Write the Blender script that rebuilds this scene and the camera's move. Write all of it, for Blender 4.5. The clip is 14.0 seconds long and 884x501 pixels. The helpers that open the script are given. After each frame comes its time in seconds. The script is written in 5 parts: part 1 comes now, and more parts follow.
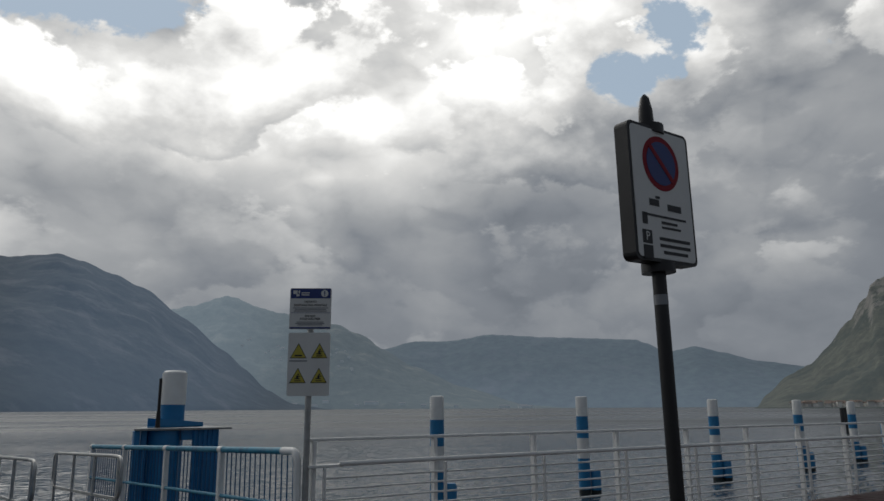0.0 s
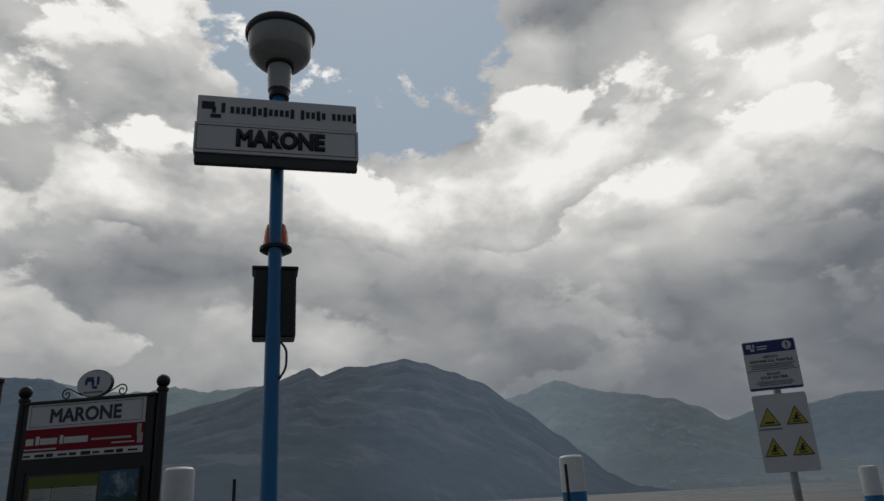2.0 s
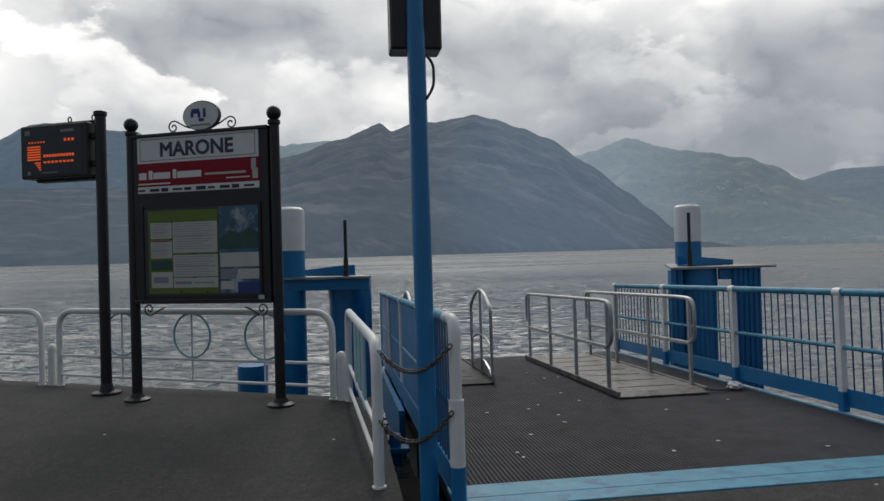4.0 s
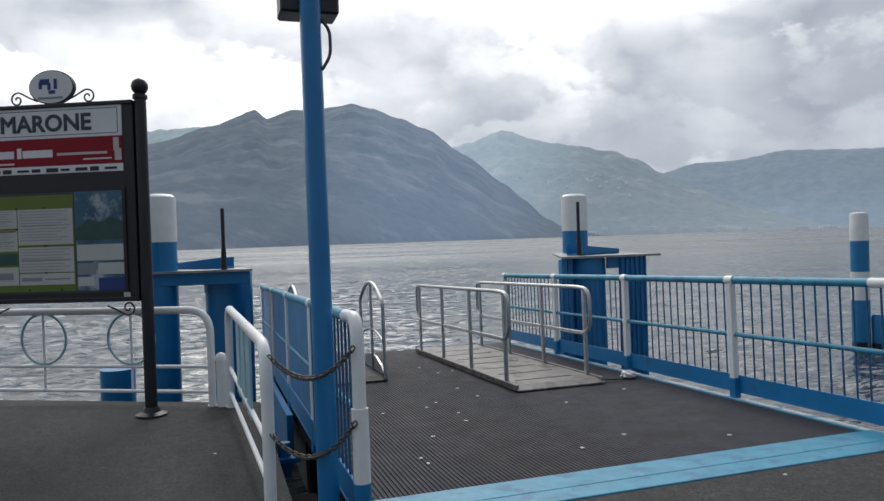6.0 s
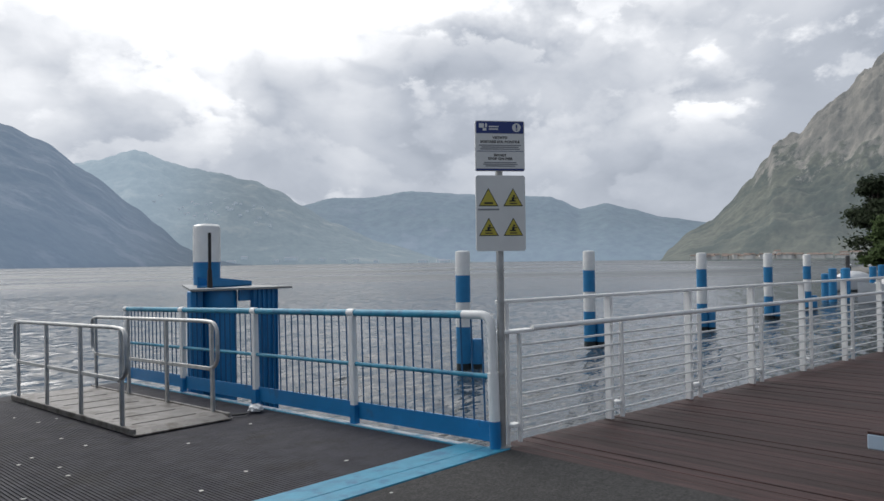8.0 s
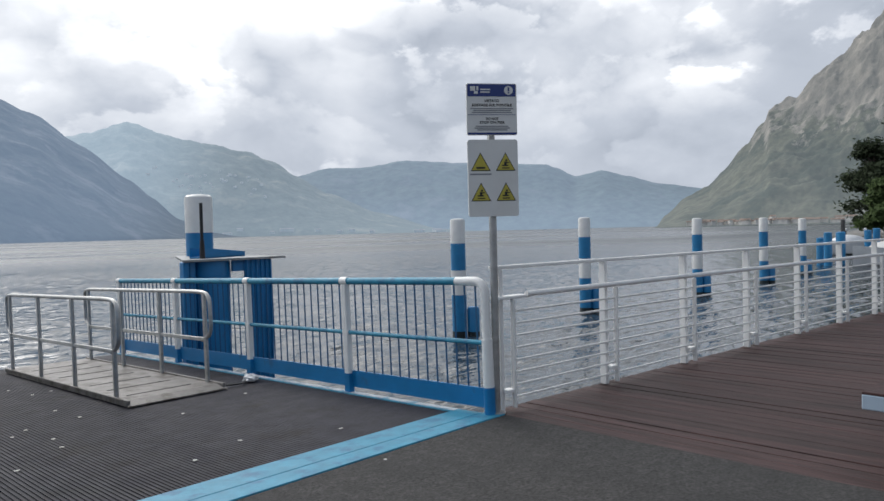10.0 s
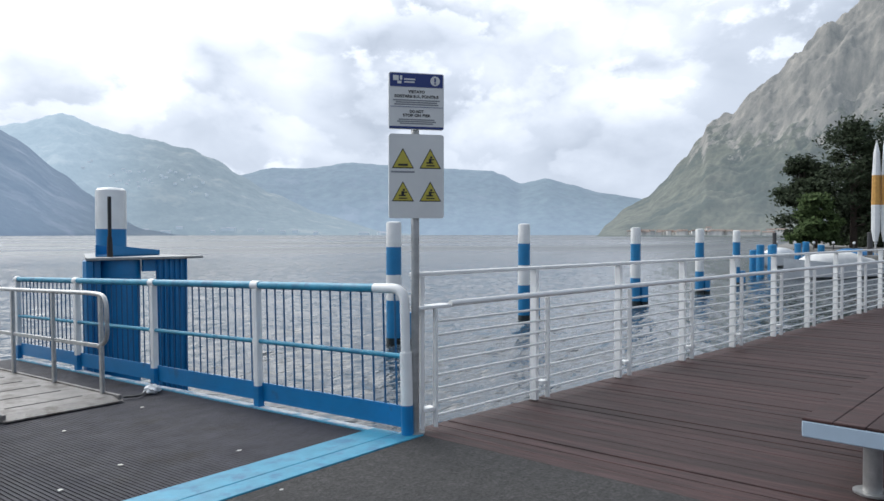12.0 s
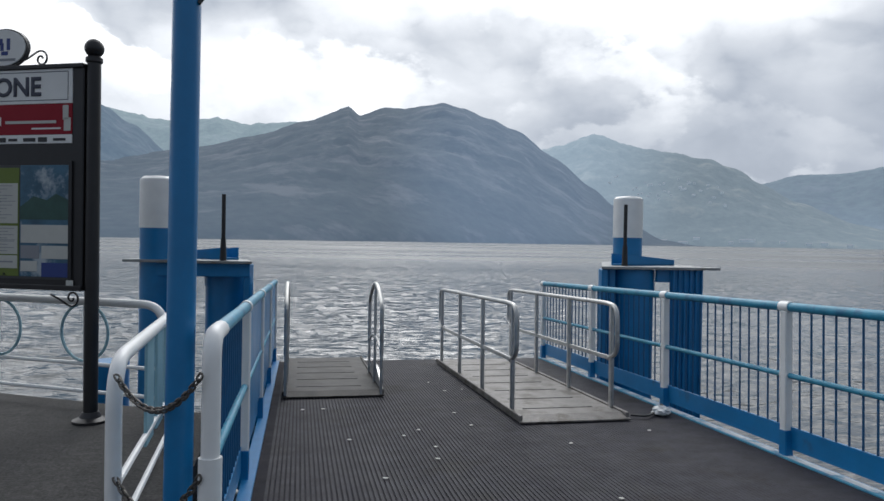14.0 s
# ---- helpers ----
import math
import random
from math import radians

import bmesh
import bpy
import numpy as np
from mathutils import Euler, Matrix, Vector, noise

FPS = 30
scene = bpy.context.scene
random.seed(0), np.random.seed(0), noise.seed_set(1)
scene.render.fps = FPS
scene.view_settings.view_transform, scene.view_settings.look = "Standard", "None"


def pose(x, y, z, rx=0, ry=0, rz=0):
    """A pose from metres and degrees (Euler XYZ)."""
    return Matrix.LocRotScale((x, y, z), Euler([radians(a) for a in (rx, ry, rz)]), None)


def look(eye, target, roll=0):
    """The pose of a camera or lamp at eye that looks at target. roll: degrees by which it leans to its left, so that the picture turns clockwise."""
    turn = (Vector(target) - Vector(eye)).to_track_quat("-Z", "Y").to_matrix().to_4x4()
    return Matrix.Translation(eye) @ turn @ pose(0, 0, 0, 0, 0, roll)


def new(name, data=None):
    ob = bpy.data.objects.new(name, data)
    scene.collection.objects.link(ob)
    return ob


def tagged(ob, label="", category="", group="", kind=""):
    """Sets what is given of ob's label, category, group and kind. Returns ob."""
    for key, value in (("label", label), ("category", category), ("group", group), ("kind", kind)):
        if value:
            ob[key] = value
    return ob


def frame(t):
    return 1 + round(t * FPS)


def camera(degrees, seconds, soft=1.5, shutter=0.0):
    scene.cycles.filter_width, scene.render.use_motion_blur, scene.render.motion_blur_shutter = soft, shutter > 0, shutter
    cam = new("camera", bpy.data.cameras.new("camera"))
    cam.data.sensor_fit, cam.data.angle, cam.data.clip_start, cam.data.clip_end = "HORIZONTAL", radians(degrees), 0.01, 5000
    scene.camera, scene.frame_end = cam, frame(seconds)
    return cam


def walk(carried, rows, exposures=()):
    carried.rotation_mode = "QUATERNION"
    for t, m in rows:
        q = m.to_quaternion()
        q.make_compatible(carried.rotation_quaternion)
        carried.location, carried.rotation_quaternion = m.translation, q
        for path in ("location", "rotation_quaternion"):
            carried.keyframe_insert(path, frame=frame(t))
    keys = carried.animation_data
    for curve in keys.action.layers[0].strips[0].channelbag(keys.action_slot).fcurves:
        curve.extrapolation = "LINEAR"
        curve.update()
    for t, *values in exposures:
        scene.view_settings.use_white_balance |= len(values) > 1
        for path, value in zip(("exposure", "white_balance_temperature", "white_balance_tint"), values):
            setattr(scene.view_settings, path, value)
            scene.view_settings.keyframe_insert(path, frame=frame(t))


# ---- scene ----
cam = camera(62.9, 14.0)
PATH = [
    (0, (-3.489, -6.173, 1.447), (-2.247, -4.664, 1.873), -0.3),
    (0.5, (-3.590, -5.874, 1.442), (-2.604, -4.194, 1.895), 1.2),
    (1, (-3.777, -5.532, 1.462), (-2.904, -3.824, 2.028), -2.5),
    (1.5, (-3.945, -5.274, 1.444), (-3.403, -3.466, 2.105), -3.1),
    (2, (-4.055, -5.010, 1.485), (-3.582, -3.181, 2.141), -3.1),
    (2.5, (-4.187, -4.757, 1.5), (-3.735, -2.881, 2.026), -3.8),
    (3, (-4.325, -4.529, 1.440), (-4.033, -2.565, 1.683), -2.1),
    (5.5, (-4.555, -3.513, 1.450), (-4.266, -1.535, 1.393), -1.2),
    (6, (-4.542, -3.544, 1.448), (-3.932, -1.639, 1.419), -1.8),
    (6.5, (-4.501, -3.498, 1.453), (-3.561, -1.732, 1.426), -1.5),
    (7, (-4.485, -3.556, 1.464), (-3.319, -1.931, 1.442), -1.5),
    (7.5, (-4.478, -3.593, 1.481), (-3.173, -2.078, 1.500), -1.0),
    (8, (-4.472, -3.616, 1.483), (-3.038, -2.221, 1.515), -0.7),
    (8.5, (-4.453, -3.619, 1.479), (-2.940, -2.311, 1.497), -0.9),
    (9, (-4.474, -3.607, 1.477), (-3.012, -2.242, 1.473), -1.2),
    (11.5, (-4.063, -3.534, 1.431), (-2.610, -2.165, 1.326), -1.7),
    (12, (-3.916, -3.399, 1.448), (-2.375, -2.126, 1.404), 0.0),
    (12.5, (-3.775, -3.308, 1.463), (-2.432, -1.830, 1.367), -2.6),
    (13, (-3.545, -3.170, 1.461), (-2.595, -1.410, 1.423), 0.3),
    (13.5, (-3.504, -3.017, 1.440), (-2.922, -1.107, 1.320), -1.4),
    (14, (-3.516, -2.736, 1.434), (-3.131, -0.774, 1.408), 1.0),
]
walk(cam, [(t, look(eye, target, roll)) for t, eye, target, roll in PATH],
     [(0, -0.98, 6500, 9), (0.5, -1.08, 6550, 9), (1.0, -1.06, 6550, 9), (2.0, -1.32, 6560, 9), (2.6, -1.18, 6560, 9), (3.1, -1.0, 6560, 9), (5.3, 0.2, 6400, 10), (9.2, 0.28, 6450, 11), (11.3, 0.7, 6250, 10), (12.0, 0.76, 6220, 10), (12.5, 0.68, 6200, 10), (13.1, 0.28, 6200, 10), (14, 0.18, 6250, 10)])

# ---- world, sun, clouds ----
world = bpy.data.worlds.new("sky")
scene.world = world
world.use_nodes = True
WN, WL = world.node_tree.nodes, world.node_tree.links
WN.clear()


def wnode(kind, **values):
    n = WN.new(kind)
    for k, v in values.items():
        if k == "op":
            n.operation = v
        elif k == "blend":
            n.blend_type = v
        else:
            n.inputs[k.replace("_", " ")].default_value = v
    return n


def wmath(op, a, b=None, clamp=False):
    n = WN.new("ShaderNodeMath")
    n.operation, n.use_clamp = op, clamp
    for i, v in enumerate((a, b)):
        if v is None:
            continue
        if isinstance(v, (int, float)):
            n.inputs[i].default_value = v
        else:
            WL.new(v, n.inputs[i])
    return n.outputs[0]


def wramp(fac, stops, smooth=True):
    n = WN.new("ShaderNodeValToRGB")
    n.color_ramp.interpolation = "EASE" if smooth else "LINEAR"
    while len(n.color_ramp.elements) < len(stops):
        n.color_ramp.elements.new(0.5)
    for e, (p, c) in zip(n.color_ramp.elements, stops):
        e.position = p
        e.color = (*c, 1) if len(c) == 3 else c
    WL.new(fac, n.inputs[0])
    return n.outputs[0]


sky = WN.new("ShaderNodeTexSky")
sky.sky_type, sky.sun_disc = "NISHITA", False
sky.sun_elevation, sky.sun_rotation = radians(52), radians(8)
coord = WN.new("ShaderNodeTexCoord")
sep = WN.new("ShaderNodeSeparateXYZ")
WL.new(coord.outputs["Generated"], sep.inputs[0])
up = wmath("MAXIMUM", sep.outputs[2], 0.0)
stretch = WN.new("ShaderNodeVectorMath")
stretch.operation = "MULTIPLY"
WL.new(coord.outputs["Generated"], stretch.inputs[0])
stretch.inputs[1].default_value = (1.0, 1.0, 1.6)


def cloud(shift, scale, detail, rough, bend=0.25):
    m = WN.new("ShaderNodeVectorMath")
    m.operation = "ADD"
    WL.new(stretch.outputs[0], m.inputs[0])
    m.inputs[1].default_value = shift
    n = WN.new("ShaderNodeTexNoise")
    n.inputs["Scale"].default_value, n.inputs["Detail"].default_value, n.inputs["Roughness"].default_value = scale, detail, rough
    n.inputs["Distortion"].default_value = bend
    WL.new(m.outputs[0], n.inputs["Vector"])
    return n.outputs[0]


def lobe(yaw, height, wide):
    """A soft round region of the sky about one bearing and height, 1 in its middle."""
    a, e = radians(yaw), radians(height)
    d = WN.new("ShaderNodeVectorMath")
    d.operation = "DOT_PRODUCT"
    WL.new(coord.outputs["Generated"], d.inputs[0])
    d.inputs[1].default_value = (-math.sin(a) * math.cos(e), math.cos(a) * math.cos(e), math.sin(e))
    r = WN.new("ShaderNodeMapRange")
    r.interpolation_type = "SMOOTHSTEP"
    r.inputs[1].default_value, r.inputs[2].default_value = math.cos(radians(wide)), 1.0
    WL.new(d.outputs["Value"], r.inputs[0])
    return r.outputs[0]


sun_way = Vector((0.12, 0.8, 0.62)).normalized()
puff = cloud((3.1, 1.7, 0.4), 2.6, 12.0, 0.56)
wisp = cloud((0.3, 5.1, 1.4), 7.0, 12.0, 0.6)
warp = WN.new("ShaderNodeTexNoise")
warp.inputs["Scale"].default_value, warp.inputs["Detail"].default_value = 6.0, 5.0
WL.new(stretch.outputs[0], warp.inputs["Vector"])
bent = WN.new("ShaderNodeVectorMath")
bent.operation = "MULTIPLY_ADD"
WL.new(warp.outputs["Color"], bent.inputs[0])
bent.inputs[1].default_value = (0.07, 0.07, 0.07)
WL.new(stretch.outputs[0], bent.inputs[2])


def billow(shift, scale, detail):
    """Heaped round cloud heads, parted by narrow creases."""
    m = WN.new("ShaderNodeVectorMath")
    m.operation = "ADD"
    WL.new(bent.outputs[0], m.inputs[0])
    m.inputs[1].default_value = shift
    n = WN.new("ShaderNodeTexNoise")
    n.noise_type = "RIDGED_MULTIFRACTAL"
    n.normalize = False
    n.inputs["Scale"].default_value, n.inputs["Detail"].default_value = scale, detail
    n.inputs["Roughness"].default_value, n.inputs["Lacunarity"].default_value = 0.5, 2.1
    n.inputs["Offset"].default_value, n.inputs["Gain"].default_value = 0.9, 1.6
    WL.new(m.outputs[0], n.inputs["Vector"])
    return wmath("SUBTRACT", 1.0, wmath("MULTIPLY", n.outputs[0], 0.6))


heap = billow((0.4, 0.2, 0.3), 3.0, 6.0)
heap_up = billow((0.41, 0.2, 0.35), 3.0, 4.0)
broad = cloud((7.3, 2.2, 1.4), 1.5, 3.0, 0.45)
lit = wmath("MULTIPLY", wmath("SUBTRACT", heap, heap_up), 0.55)
lit = wmath("ADD", lit, wmath("MULTIPLY", wmath("SUBTRACT", heap, 0.5), 0.32))
lit = wmath("ADD", lit, wmath("MULTIPLY", wmath("SUBTRACT", puff, 0.5), 0.8))
lit = wmath("ADD", lit, wmath("MULTIPLY", wmath("SUBTRACT", wisp, 0.5), 0.25))
lit = wmath("ADD", lit, wmath("MULTIPLY", wmath("SUBTRACT", broad, 0.5), 0.5))


def heaped(base, shift, up_shift, scale, lo, hi, level):
    """Lays a bank of cloud with crisp heads over the clouds behind it."""
    f = wmath("ADD", cloud(shift, scale, 12.0, 0.56, 0.1), wmath("MULTIPLY", wmath("SUBTRACT", heap, 0.5), 0.1))
    g = cloud(up_shift, scale, 5.0, 0.5, 0.1)
    m = WN.new("ShaderNodeMapRange")
    m.interpolation_type = "SMOOTHSTEP"
    m.inputs[1].default_value, m.inputs[2].default_value = lo, hi
    WL.new(f, m.inputs[0])
    own = wmath("ADD", wmath("MULTIPLY", wmath("SUBTRACT", f, g), 2.2), level)
    own = wmath("ADD", own, wmath("MULTIPLY", wmath("SUBTRACT", heap, heap_up), 0.3))
    own = wmath("ADD", own, wmath("MULTIPLY", wmath("SUBTRACT", wisp, 0.5), 0.4))
    return wmath("ADD", base, wmath("MULTIPLY", wmath("SUBTRACT", own, base), m.outputs[0]))


lit = heaped(lit, (2.1, 0.7, 3.4), (2.1, 0.71, 3.5), 3.2, 0.5, 0.55, 0.03)
lit = heaped(lit, (5.6, 3.1, 0.9), (5.6, 3.11, 0.98), 4.2, 0.53, 0.57, 0.1)
# low cloud melts into haze
soft = wramp(up, [(0.08, (0.3, 0.3, 0.3)), (0.4, (1, 1, 1))])
lit = wmath("MULTIPLY", lit, soft)
# the hidden sun brightens the cloud before it; thick cloud bases are grey
# the lobe at 180 is added: it dims unseen sky to darken near faces
for yaw, height, wide, amount in ((-10, 42, 75, 0.34), (-22, 17, 14, 0.14), (-37, 26, 14, 0.2), (-66, 12.5, 6, 0.16), (-41, 11, 15, -0.17), (-54, 9, 26, -0.2), (17, 22, 12, -0.1), (-33, 22, 18, 0.2), (-9, 25, 17, 0.14), (-52, 36, 17, 0.25), (-66, 26, 14, 0.22), (36, 24, 28, 0.4), (38, 12, 18, 0.16), (4, 52, 32, 0.45), (-18, 11, 13, -0.22), (-27, 9, 12, -0.24), (-48, 28, 13, 0.17), (180, 25, 125, -0.55)):
    lit = wmath("ADD", lit, wmath("MULTIPLY", lobe(yaw, height, wide), amount))
lit = wmath("ADD", wmath("MULTIPLY", lit, 0.72), 0.296)
tone = wramp(lit, [(0.066, (2.6, 2.95, 3.5)), (0.26, (4.3, 4.65, 5.2)), (0.426, (6.4, 6.65, 7.0)), (0.592, (10.0, 10.1, 10.2)), (0.75, (13.6, 13.5, 13.3)), (1.0, (22.0, 21.8, 21.4))], False)
gap = wmath("MAXIMUM", wmath("MULTIPLY", lobe(-8, 36, 16), 0.62), wmath("MAXIMUM", wmath("MULTIPLY", lobe(-54.5, 25.5, 5), 0.58), wmath("MULTIPLY", lobe(-58.5, 27.5, 5.5), 0.6)))
gap = wmath("ADD", gap, wmath("MULTIPLY", wmath("SUBTRACT", puff, 0.5), -1.2))
gap = wmath("ADD", gap, wmath("MULTIPLY", wmath("SUBTRACT", wisp, 0.5), -1.3))
gap = wmath("ADD", gap, wmath("MULTIPLY", wmath("SUBTRACT", heap, 0.5), -0.25))
cover = wramp(gap, [(0.38, (1, 1, 1)), (0.47, (0, 0, 0))])
mixer = WN.new("ShaderNodeMixRGB")
WL.new(cover, mixer.inputs[0])
blue = WN.new("ShaderNodeMixRGB")
blue.inputs[0].default_value = 0.78
WL.new(sky.outputs[0], blue.inputs[1])
blue.inputs[2].default_value = (8.4, 10.3, 12.4, 1)
WL.new(blue.outputs[0], mixer.inputs[1])
WL.new(tone, mixer.inputs[2])
back = wnode("ShaderNodeBackground", Strength=0.1)
WL.new(mixer.outputs[0], back.inputs[0])
out = WN.new("ShaderNodeOutputWorld")
WL.new(back.outputs[0], out.inputs[0])

sun = new("sun", bpy.data.lights.new("sun", "SUN"))
sun.data.energy, sun.data.angle, sun.data.color = 0.75, radians(24), (1.0, 0.96, 0.9)
sun.matrix_world = look(sun_way * 60, (0, 0, 0))

# ---- materials ----


def material(name, colour, rough=0.6, metal=0.0, vary=0.15, scale=6.0, bump=0.0, bump_scale=60.0, colour2=None, patch=0.0,
             patch_scale=1.3, stretch=(1, 1, 1), emit=None, random_amount=0.0, spec=0.5, speckle=0.0, speckle_scale=150.0, placed=False):
    """A surface with fine grain and broad stains; colour2 shows where patch covers it."""
    m = bpy.data.materials.new(name)
    m.use_nodes = True
    N, L = m.node_tree.nodes, m.node_tree.links
    b = N["Principled BSDF"]
    b.inputs["Roughness"].default_value, b.inputs["Metallic"].default_value = rough, metal
    b.inputs["Specular IOR Level"].default_value = spec
    tc = N.new("ShaderNodeTexCoord")
    mp = N.new("ShaderNodeMapping")
    mp.inputs["Scale"].default_value = stretch
    if placed:
        geo = N.new("ShaderNodeNewGeometry")
        L.new(geo.outputs["Position"], mp.inputs[0])
    else:
        L.new(tc.outputs["Object"], mp.inputs[0])

    def noise_out(sc, detail, ro=0.55):
        n = N.new("ShaderNodeTexNoise")
        n.inputs["Scale"].default_value, n.inputs["Detail"].default_value, n.inputs["Roughness"].default_value = sc, detail, ro
        L.new(mp.outputs[0], n.inputs["Vector"])
        return n.outputs[0]

    def ramp(fac, lo, hi, c0, c1):
        r = N.new("ShaderNodeValToRGB")
        r.color_ramp.elements[0].position, r.color_ramp.elements[1].position = lo, hi
        r.color_ramp.elements[0].color, r.color_ramp.elements[1].color = c0, c1
        L.new(fac, r.inputs[0])
        return r.outputs[0]

    def mul(k):
        return tuple(min(1.0, c * k) for c in colour) + (1,)

    grain = ramp(noise_out(scale, 8, 0.62), 0.3, 0.72, mul(1 - vary), mul(1 + vary))
    final = grain
    if colour2:
        mask = ramp(noise_out(patch_scale, 9, 0.65), 1 - patch - 0.06, 1 - patch + 0.06, (0, 0, 0, 1), (1, 1, 1, 1))
        mx = N.new("ShaderNodeMixRGB")
        L.new(mask, mx.inputs[0])
        L.new(grain, mx.inputs[1])
        mx.inputs[2].default_value = (*colour2, 1)
        final = mx.outputs[0]
    if speckle:
        dots = ramp(noise_out(speckle_scale, 3, 0.7), 0.34, 0.66, (1 - speckle,) * 3 + (1,), (1, 1, 1, 1))
        mx = N.new("ShaderNodeMixRGB")
        mx.blend_type = "MULTIPLY"
        mx.inputs[0].default_value = 1
        L.new(final, mx.inputs[1])
        L.new(dots, mx.inputs[2])
        final = mx.outputs[0]
    if random_amount:
        info = N.new("ShaderNodeObjectInfo")
        r = ramp(info.outputs["Random"], 0, 1, (1 - random_amount,) * 3 + (1,), (1, 1, 1, 1))
        mx = N.new("ShaderNodeMixRGB")
        mx.blend_type = "MULTIPLY"
        mx.inputs[0].default_value = 1
        L.new(final, mx.inputs[1])
        L.new(r, mx.inputs[2])
        final = mx.outputs[0]
    L.new(final, b.inputs["Base Color"])
    rr = N.new("ShaderNodeMapRange")
    L.new(noise_out(scale * 0.6, 5), rr.inputs[0])
    rr.inputs[3].default_value, rr.inputs[4].default_value = max(0.02, rough - 0.12), min(1, rough + 0.12)
    L.new(rr.outputs[0], b.inputs["Roughness"])
    if bump:
        bp = N.new("ShaderNodeBump")
        bp.inputs["Strength"].default_value, bp.inputs["Distance"].default_value = 1.0, bump
        L.new(noise_out(bump_scale, 6, 0.6), bp.inputs["Height"])
        L.new(bp.outputs[0], b.inputs["Normal"])
    if emit:
        b.inputs["Emission Color"].default_value = (*emit[:3], 1)
        b.inputs["Emission Strength"].default_value = emit[3]
    return m


M_BLUE = material("blue_paint", (0.009, 0.18, 0.42), 0.36, vary=0.1, scale=5, bump=0.0006, bump_scale=40, colour2=(0.03, 0.1, 0.2), patch=0.3, patch_scale=3)
M_BLUE_LIGHT = material("light_blue_paint", (0.032, 0.262, 0.4), 0.5, vary=0.16, scale=7, bump=0.001, bump_scale=50, colour2=(0.02, 0.16, 0.29), patch=0.42, patch_scale=5)
M_BLUE_BAND = material("pile_blue_paint", (0.016, 0.2, 0.43), 0.42, vary=0.14, scale=5, bump=0.0008, bump_scale=30, colour2=(0.03, 0.13, 0.24), patch=0.34, patch_scale=3)
M_TEAL = material("teal_paint", (0.3, 0.5, 0.56), 0.45, vary=0.1, scale=6)
M_WHITE = material("white_paint", (0.83, 0.83, 0.81), 0.4, vary=0.06, scale=5, bump=0.0005, bump_scale=50, colour2=(0.5, 0.46, 0.4), patch=0.27, patch_scale=6)
M_STEEL = material("galvanised_steel", (0.46, 0.46, 0.45), 0.38, metal=0.75, vary=0.2, scale=14, colour2=(0.3, 0.29, 0.27), patch=0.36, patch_scale=6)
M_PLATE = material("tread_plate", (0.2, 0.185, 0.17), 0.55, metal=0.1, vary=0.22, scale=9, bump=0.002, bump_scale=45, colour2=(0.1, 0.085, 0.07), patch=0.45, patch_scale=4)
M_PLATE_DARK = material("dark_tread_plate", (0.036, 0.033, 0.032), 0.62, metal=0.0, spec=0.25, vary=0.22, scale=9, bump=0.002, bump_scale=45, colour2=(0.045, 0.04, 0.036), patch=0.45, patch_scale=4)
M_CAP = material("grey_deck_plate", (0.3, 0.31, 0.31), 0.5, metal=0.3, vary=0.2, scale=5, colour2=(0.2, 0.17, 0.14), patch=0.38, patch_scale=3)
M_RIB = material("rubber_rib", (0.024, 0.0235, 0.035), 0.72, spec=0.3, vary=0.35, scale=7, colour2=(0.013, 0.011, 0.013), patch=0.4, patch_scale=1.7, speckle=0.4, speckle_scale=50)
# deck between the ribs, darker than the ribs
M_GROOVE = material("dirty_groove", (0.017, 0.016, 0.023), 0.85, vary=0.3, scale=9, spec=0.2)
M_ASPHALT = material("asphalt", (0.067, 0.064, 0.061), 0.88, vary=0.42, scale=16, bump=0.005, bump_scale=90, colour2=(0.05, 0.048, 0.046), patch=0.47, patch_scale=1.6, speckle=0.72, speckle_scale=48)
M_CONCRETE = material("concrete", (0.24, 0.235, 0.22), 0.85, vary=0.18, scale=6, bump=0.003, bump_scale=40, colour2=(0.11, 0.11, 0.095), patch=0.42, patch_scale=1.5)
M_PLANK = material("brown_plank", (0.092, 0.048, 0.045), 0.66, vary=0.6, scale=4, bump=0.002, bump_scale=14, colour2=(0.05, 0.027, 0.025), patch=0.44, patch_scale=1.6, stretch=(9, 0.45, 5), random_amount=0.42, spec=0.3, speckle=0.5, speckle_scale=22, placed=True)
M_BLACK = material("black_paint", (0.016, 0.015, 0.016), 0.42, vary=0.2, scale=8, bump=0.0008, bump_scale=60)
# near-black that paints the shade of the gap beside the gangway
M_VOID = material("black_rubber", (0.006, 0.006, 0.006), 0.9, vary=0.2, spec=0.1)
M_DARK = material("dark_grey_paint", (0.05, 0.05, 0.052), 0.5, vary=0.15, scale=8)
M_SIGN = material("white_sign_face", (0.74, 0.74, 0.72), 0.45, vary=0.05, scale=4)
M_NAVY = material("navy_print", (0.022, 0.045, 0.2), 0.45, vary=0.06)
M_SLATE = material("slate_print", (0.045, 0.05, 0.075), 0.5, vary=0.1)
M_INK = material("black_print", (0.02, 0.02, 0.022), 0.5, vary=0.05)
M_GREYINK = material("grey_print", (0.25, 0.26, 0.28), 0.5, vary=0.05)
M_RED = material("red_print", (0.27, 0.007, 0.02), 0.6, spec=0.3, vary=0.06)
M_YELLOW = material("yellow_print", (0.52, 0.44, 0.06), 0.45, vary=0.06)
M_LIME = material("lime_print", (0.13, 0.18, 0.025), 0.5, vary=0.06)
M_PAPER = material("paper", (0.52, 0.52, 0.48), 0.7, vary=0.06)
M_GREENPRINT = material("dark_green_print", (0.03, 0.085, 0.07), 0.5, vary=0.2, scale=9)
